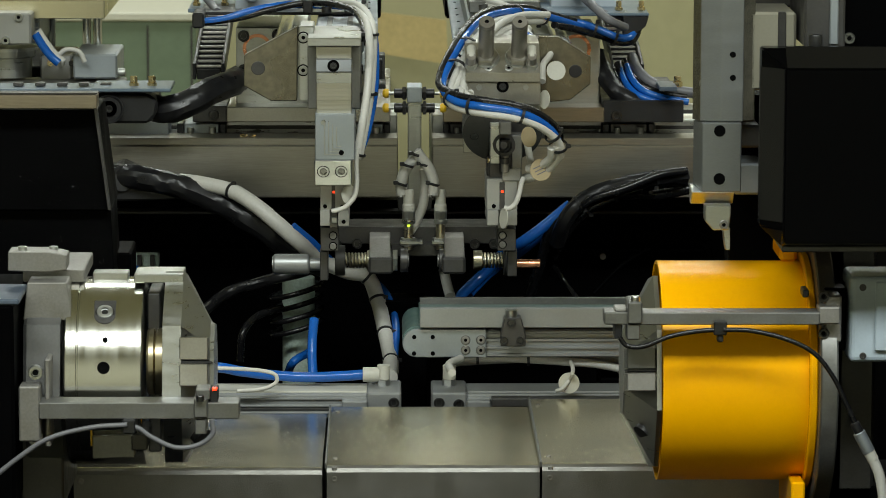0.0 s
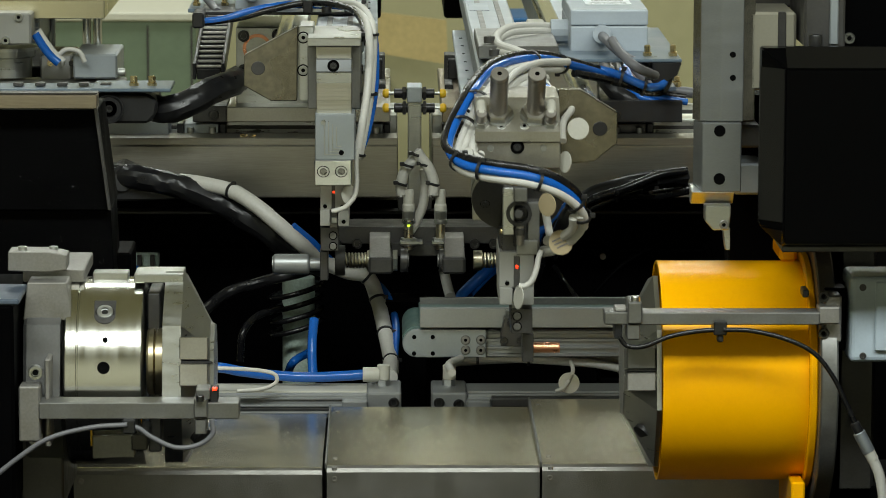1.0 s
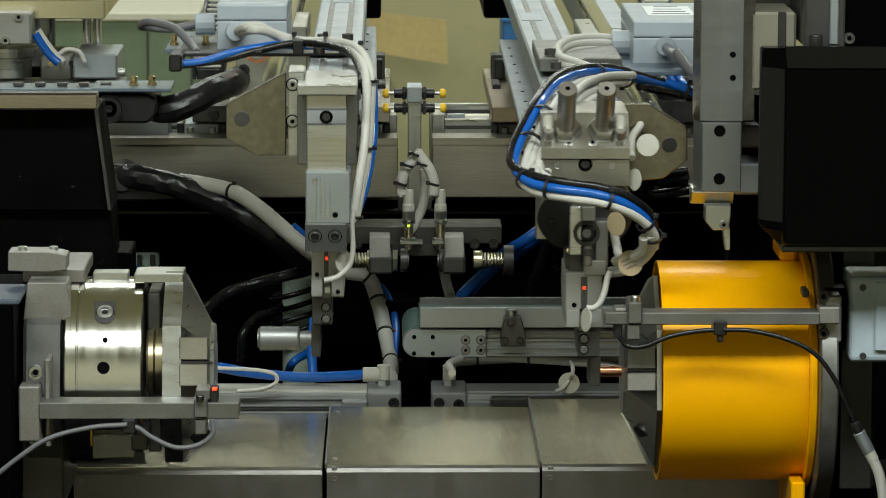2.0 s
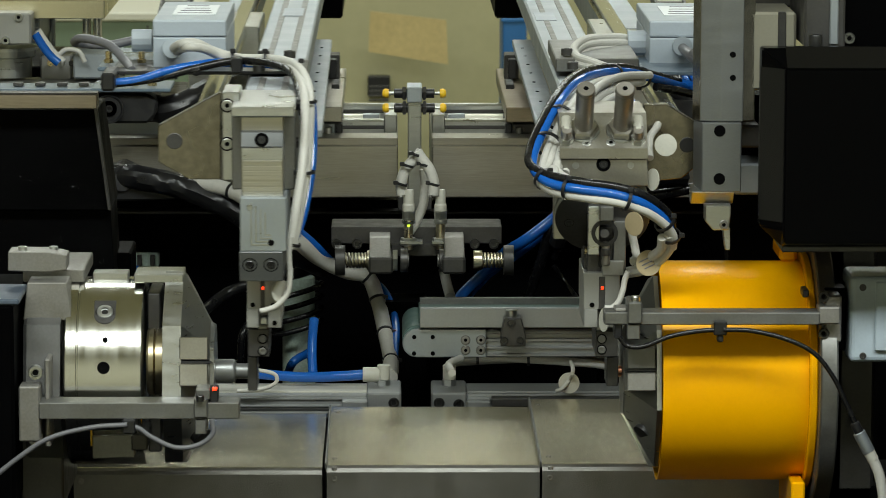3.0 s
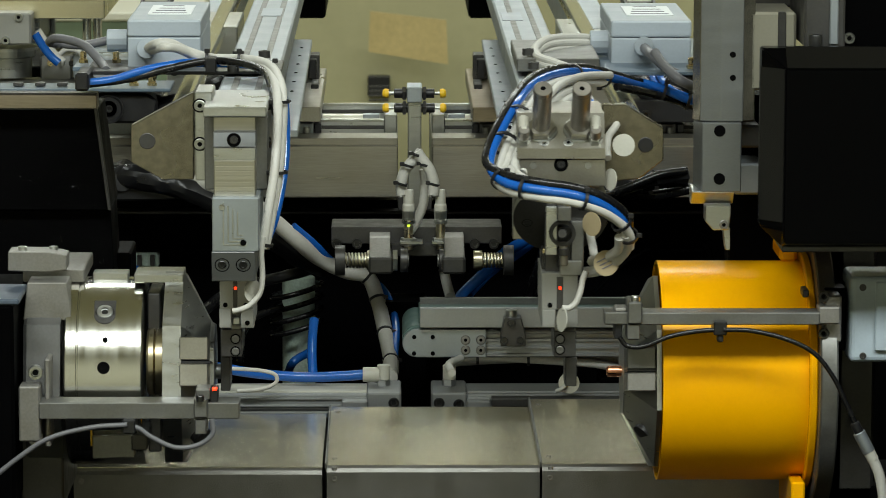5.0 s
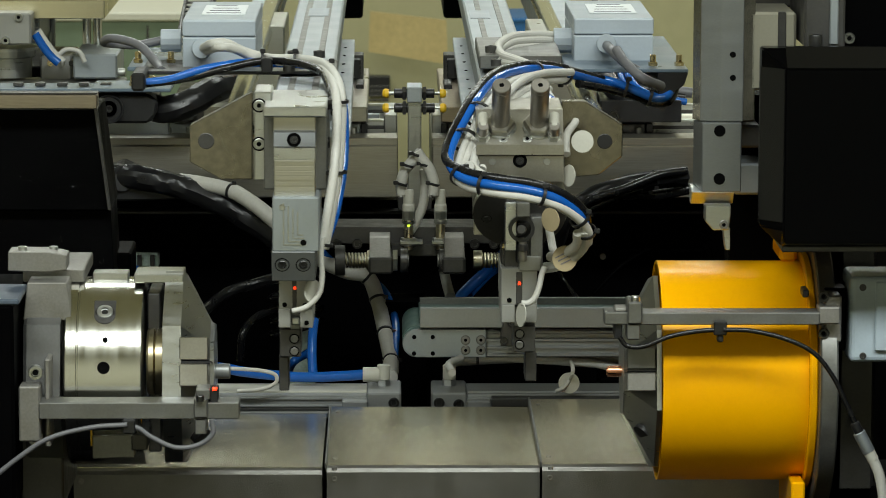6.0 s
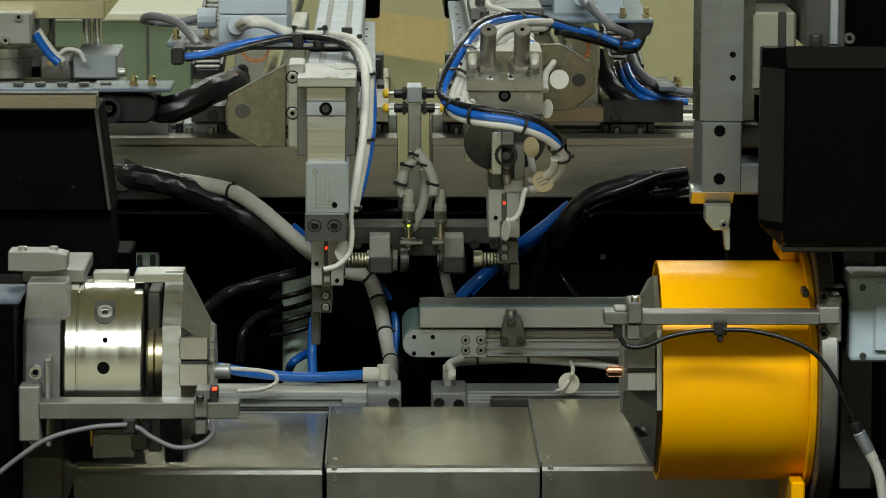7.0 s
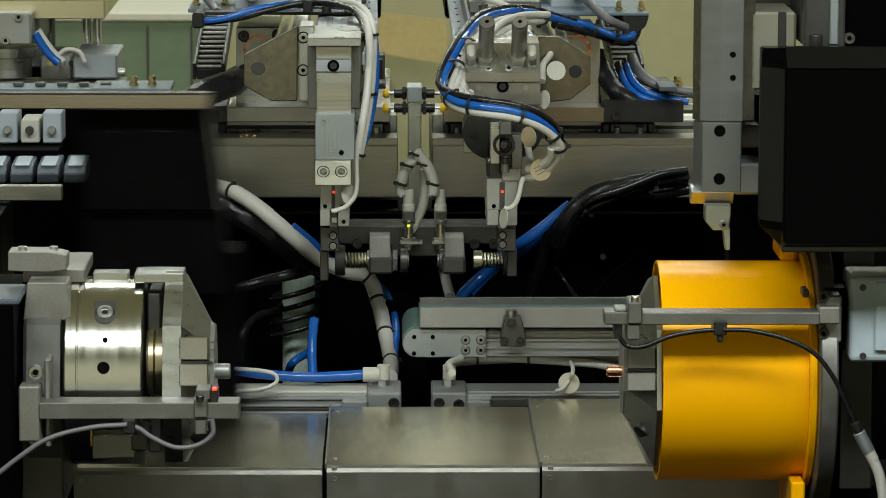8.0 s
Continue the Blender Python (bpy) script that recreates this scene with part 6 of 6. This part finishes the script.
beam_chain = thing("cable_carrier", (-0.3272, 0.7992, 1.1286), "black plastic cable carrier with plated end bracket", "cable carrier")
part("end_link", prism([(-0.3618, 1.1609), (-0.3061, 1.1609), (-0.2953, 1.1524), (-0.2979, 1.1371), (-0.3064, 1.1286), (-0.344, 1.1286), (-0.3609, 1.1371)], 0.7782, 0.8623, 0.003), blackplastic, beam_chain)
part("pivot", turned([(0, 0), (0.008, 0), (0.009, 0.002), (0.013, 0.002), (0.0145, 0.004), (0.0155, 0.004), (0.0155, 0.0)], (-0.3481, 0.7782, 1.1444), (0, -1, 0), 32), blackplastic, beam_chain)
screw(beam_chain, (-0.3475, 0.7709, 1.1453), (0, -1, 0), 0.004, 0.003)
part("top_tray", box((-0.3241, 0.8098, 1.1654), (0.0855, 0.0841, 0.004), 0.001), tray_blue, beam_chain)
part("slotted_plate", box((-0.4277, 0.8098, 1.1639), (0.1219, 0.0631, 0.0033), 0.001), tray_blue, beam_chain)
for k in range(5):
    c, s_ = (-0.4473, 0.7992, 1.1671), (0.0107, 0.0631, 0.0018)
    part("slot", box((c[0] + 0.0235 * k, c[1] + 0.01, c[2] + 0.001), (s_[0], 0.016, 0.003), 0.0004), oxide, beam_chain)
for q in ((-0.3226, 0.7992, 1.1647), (-0.303, 0.7992, 1.1648)):
    part("brass_fitting", joined(rod(q, (q[0], q[1], q[2] + 0.006), 0.0055, 6), rod((q[0], q[1], q[2] + 0.006), (q[0], q[1], q[2] + 0.013), 0.004)), brass, beam_chain)
part("loom", tube([(-0.307, 0.8203, 1.1415), (-0.2845, 0.7992, 1.1415), (-0.26, 0.7992, 1.1501), (-0.2396, 0.8203, 1.1601), (-0.2229, 0.8623, 1.1618), (-0.2129, 0.9254, 1.1626)], 0.0150, 14, wobble=0.09), wrap, beam_chain)
part("bracket", box((-0.3272, 0.936, 1.1079), (0.0749, 0.1052, 0.0218), 0.001), alu, beam_chain)

# ---------------------------------------------------------------- neighbouring unit behind, on the left
unit = thing("transfer_unit", (-0.4796, 1.5775, 1.0057), "grey pick-and-place unit with guide posts, behind the machine", "transfer unit")
part("top_plate", box((-0.4655, 1.4513, 1.2053), (0.1519, 0.2945, 0.0225), 0.001), sheet, unit)
part("head_block", box((-0.5024, 1.3461, 1.1854), (0.0553, 0.1683, 0.0376), 0.002), alu_bead, unit)
for q in ((-0.4888, 1.2609, 1.1997), (-0.5046, 1.2609, 1.1719)):
    screw(unit, q, (0, -1, 0), 0.005, 0.003, steel)
part("head_side", box((-0.4758, 1.4092, 1.1809), (0.0127, 0.1683, 0.0382), 0.002), boxgrey, unit)
part("rotary_body", turned([(0, 0), (0.032, 0), (0.032, 0.01), (0.028, 0.012), (0.028, 0.035), (0, 0.035)], (-0.5095, 1.3461, 1.1556), (0, 0, -1), 40), steel, unit)
for x in (-0.4207, -0.4074):
    part("guide_post", rod((x, 1.4302, 1.1117), (x, 1.4302, 1.1853), 0.0055), chrome, unit)
part("post_block", box((-0.4018, 1.3671, 1.1365), (0.0529, 0.1262, 0.0299), 0.002), alu, unit)
part("post_block", box((-0.4524, 1.4092, 1.1274), (0.0378, 0.1262, 0.0344), 0.002), alu_bead, unit)
part("blue_hose", tube([(-0.4715, 1.283, 1.178), (-0.4622, 1.283, 1.163), (-0.4529, 1.283, 1.1509), (-0.4435, 1.283, 1.1427)], 0.005), blue, unit)
part("white_cable", tube([(-0.4696, 1.2935, 1.1811), (-0.4591, 1.2935, 1.1648), (-0.4484, 1.2935, 1.1512), (-0.439, 1.2935, 1.143)], 0.005), white_cable, unit)
part("plug", rod((-0.3762, 1.3251, 1.1275), (-0.3666, 1.3251, 1.1275), 0.005), steel, unit)
part("base_plate", box((-0.4802, 1.3146, 1.115), (0.2255, 0.1052, 0.0048), 0.002), greysteel, unit)
part("back_panel", box((-0.4750, 1.22, 1.0200), (0.2400, 0.012, 0.1900), 0.001), black, unit)
part("shelf", box((-0.4740, 1.12, 1.0610), (0.0940, 0.140, 0.0100), 0.001), black, unit)
for k in range(3):
    block = part("valve_body", box((-0.4880 + 0.0255 * k, 1.13, 1.0860 - 0.004 * (k % 2)), (0.0215, 0.06, 0.0360 - 0.009 * (k % 2)), 0.0015), (boxgrey, white_plastic, boxgrey)[k], unit)
    part("port", rod((-0.4880 + 0.0255 * k, 1.099, 1.0840), (-0.4880 + 0.0255 * k, 1.092, 1.0840), 0.0048, 16), (steel, oxide, bright)[k], block)
for k in range(4):
    block = part("solenoid", side([(0.985, 1.0370), (0.985, 1.0475), (1.000, 1.0560), (1.060, 1.0600), (1.060, 1.0370)], -0.5050 + 0.0300 * k, -0.4800 + 0.0300 * k, 0.0012), slate, unit, "dark blue solenoid valve")
    part("lid", side([(0.9955, 1.0555), (1.0000, 1.0575), (1.0450, 1.0605), (1.0450, 1.0585)], -0.5010 + 0.0300 * k, -0.4840 + 0.0300 * k, 0.0004), boxblue, block)
part("lower_guard", box((-0.4859, 0.8939, 1.0385), (0.1544, 0.021, 0.0162), 0.001), nickel, unit)
for k in range(5):
    c, s_ = (-0.4751, 1.323, 1.1965), (0.0121, 0.0084, 0.0027)
    part("fin", box((c[0], c[1], c[2] - 0.0075 * k), (s_[0], 0.006, s_[2] * 0.7), 0.0006), steel, unit)
for x in (-0.4753, -0.4669):
    part("thin_post", rod((x, 1.4723, 1.1249), (x, 1.4723, 1.1814), 0.004), alu, unit)
part("flange", turned([(0, 0), (0.036, 0), (0.036, 0.004), (0, 0.004)], (-0.5095, 1.3461, 1.1569), (0, 0, -1), 40), bright, unit)
for k in range(3):
    c, s_ = (-0.457, 1.3398, 1.1346), (0.0073, 0.021, 0.0151)
    part("port_plug", rod((c[0] + 0.013 * k, 1.3377, c[2] + 0.004), (c[0] + 0.013 * k, 1.3209, c[2] + 0.004), 0.004, 16), (brass, steel, oxide)[k], unit)
part("signal_lead", tube([(-0.4471, 1.2935, 1.1498), (-0.4347, 1.2935, 1.158), (-0.4198, 1.2935, 1.1553), (-0.4133, 1.2935, 1.143)], 0.003), white_cable, unit)
part("stand", box((-0.5983, 1.7878, 0.6057), (0.2901, 0.2524, 0.9887), 0.002), black, unit)

# ---------------------------------------------------------------- hall behind
panel = part("wall_board", prism([(-0.1091, 0.4579), (0.1304, 0.4206), (0.125, 0.5535), (-0.1039, 0.5805)], 8.4026, 8.4131, 0), plywood)
tagged(panel, "light plywood board fixed flat on the beige wall", "board")
cab = thing("blue_bin", (0.34, 8.2028, 0.0), "blue painted steel bin against the wall", "bin")
bc, bs = (0.3175, 8.1502, 0.561), (0.0702, 0.3155, 0.0589)
part("body", box((bc[0], bc[1], (bc[2] + bs[2] / 2) / 2), (bs[0], bs[1], bc[2] + bs[2] / 2), 0.004), bluepaint, cab)
part("rim", box((bc[0], bc[1], bc[2] + bs[2] / 2), (bs[0] + 0.01, bs[1] + 0.01, 0.012), 0.003), bluepaint, cab)
vent = thing("wall_vent", (-0.082, 8.3921, 0.3345), "dark louvred vent low on the wall", "vent")
vc, vs = (-0.0784, 8.3921, 0.335), (0.0677, 0.0421, 0.0612)
part("frame", box((vc[0], 8.60, vc[2]), (vs[0], 0.06, vs[2]), 0.003), blackplastic, vent)
for k in range(4):
    part("slat", box((vc[0], vc[1] - 0.012, vc[2] + vs[2] * (0.33 - 0.22 * k)), (vs[0] * 0.9, 0.006, vs[2] * 0.10), 0.001), oxide, vent)
gc, gs = (-1.049, 7.8873, 0.5078), (0.9363, 0.8413, 0.2546)
green = thing("green_cabinet", (gc[0], gc[1], 0), "green painted steel cabinet against the wall", "cabinet")
gtop = gc[2] + gs[2] / 2
part("body", box((gc[0], gc[1], gtop / 2), (gs[0], gs[1], gtop), 0.004), floor_green, green)
part("top", box((gc[0], gc[1], gtop + 0.012), (gs[0] + 0.02, gs[1] + 0.02, 0.024), 0.004), wallpaint, green)
for k in (-0.1612, 0.3576, 0.4868):
    part("door_gap", box((gc[0] + gs[0] * k, gc[1] - gs[1] / 2 - 0.001, gtop / 2), (0.006, 0.004, gtop * 0.96), 0), oxide, green)

tuft = thing("swarf_tuft", (-0.2012, 0.8518, 1.0996), "small tangle of curled golden swarf on the beam", "swarf")
for k in range(7):
    o = Vector((-0.2014, 0.856, 1.1009)) + Vector((random.uniform(-0.007, 0.007), 0, 0.0006))
    pts = [o + Vector((0.003 * math.cos(a * 1.3 + k), 0.002 * math.sin(a + k), 0.0011 * a)) for a in range(7)]
    part("curl", tube(pts, 0.0005, 5, 3), brass, tuft)

# ---------------------------------------------------------------- workpieces
lp = thing("turned_workpiece", (-0.1859, 0, 0.999), "grey steel turned workpiece held in the gripper finger", "workpiece", "workpieces")
wx = BASE[lp.name]
part("body", turned([(0, -0.058), (0.0085, -0.058), (0.0107, -0.056), (0.0107, -0.022), (0.0098, -0.0205), (0.0068, -0.0195), (0.0068, -0.001), (0.0060, 0), (0, 0)], wx, AX, 40), alu_dim, lp)
part("end_rim", turned([(0.0070, -0.0582), (0.0086, -0.0582), (0.0086, -0.0588), (0.0070, -0.0588)], wx, AX, 32), bright, lp)
rp = thing("copper_workpiece", (0.1446, 0, 0.9989), "short copper bar workpiece held in the gripper finger", "workpiece", "workpieces")
wx = BASE[rp.name]
part("bar", turned([(0, 0), (0.0030, 0), (0.0034, 0.001), (0.0042, 0.001), (0.0048, 0.0016), (0.0048, 0.0335), (0.0042, 0.0342), (0, 0.0342)], wx, AX, 36), copper, rp)


# ---------------------------------------------------------------- movement
def moved(ob, dx=0.0, dy=0.0):
    b = BASE[ob.name]
    return pose(b.x + dx, b.y + dy, b.z)


LEFT_ROWS = [(0, 0.0754, 0.6272), (1.2, 0.0754, 0.6272), (1.5, 0.0749, 0.4875), (2, 0.0753, 0.1716), (2.3, 0.0743, 0.0011), (2.5, 0.0712, 0.0011), (2.8, 0.0467, 0.0006), (3, 0.0226, 0.0004), (3.2, 0.0074, 0.0002), (3.5, 0, 0), (4, -0.0022, 0), (4.9, -0.0022, 0), (5.4, 0.0169, 0.0002), (5.8, 0.0397, 0.0006), (6, 0.0503, 0.0008), (6.3, 0.0669, 0.0011), (6.5, 0.0732, 0.0011), (6.6, 0.0731, 0.0347), (7, 0.0738, 0.2377), (7.5, 0.0743, 0.4953), (7.75, 0.075, 0.6207), (7.85, 0.0754, 0.6272), (8, 0.0754, 0.6272)]
RIGHT_ROWS = [(0, -0.0689, 0.6295), (0.08, -0.0692, 0.6085), (0.5, -0.0703, 0.3788), (1, -0.0702, 0.1216), (1.2, -0.0689, 0.0276), (1.35, -0.0685, -0.0008), (1.5, -0.0655, -0.0006), (1.7, -0.0449, -0.0004), (2, -0.0156, -0.0002), (2.25, -0.0012, 0), (2.4, 0, 0), (4.3, 0, 0), (4.5, -0.0051, 0), (4.7, -0.0165, -0.0002), (5.2, -0.0491, -0.0006), (5.6, -0.065, -0.0006), (5.8, -0.0678, 0.0011), (6, -0.0711, 0.0257), (6.5, -0.0705, 0.2837), (7, -0.0693, 0.5439), (7.2, -0.0691, 0.6215), (7.35, -0.0689, 0.6295), (8, -0.0689, 0.6295)]
HOOD_ROWS = [(0, 0), (7.78, 0), (7.84, 0.0021), (7.9, 0.0166), (7.96, 0.0717), (8.0, 0.1059)]


def held(ob, rows, release):
    out = [(t, moved(ob, x, y)) for t, x, y in rows if t <= release]
    return out + [(release + 0.05, out[-1][1]), (8.0, out[-1][1])]


def motions():
    walk(left_arm, [(t, moved(left_arm, x, y)) for t, x, y in LEFT_ROWS])
    walk(right_arm, [(t, moved(right_arm, x, y)) for t, x, y in RIGHT_ROWS])
    walk(left_slide, [(t, moved(left_slide, x)) for t, x, y in LEFT_ROWS])
    walk(right_slide, [(t, moved(right_slide, x)) for t, x, y in RIGHT_ROWS])
    walk(lp, held(lp, LEFT_ROWS, 4.9))
    walk(rp, held(rp, RIGHT_ROWS, 4.3))
    walk(hood, [(t, moved(hood, x)) for t, x in HOOD_ROWS])


motions()
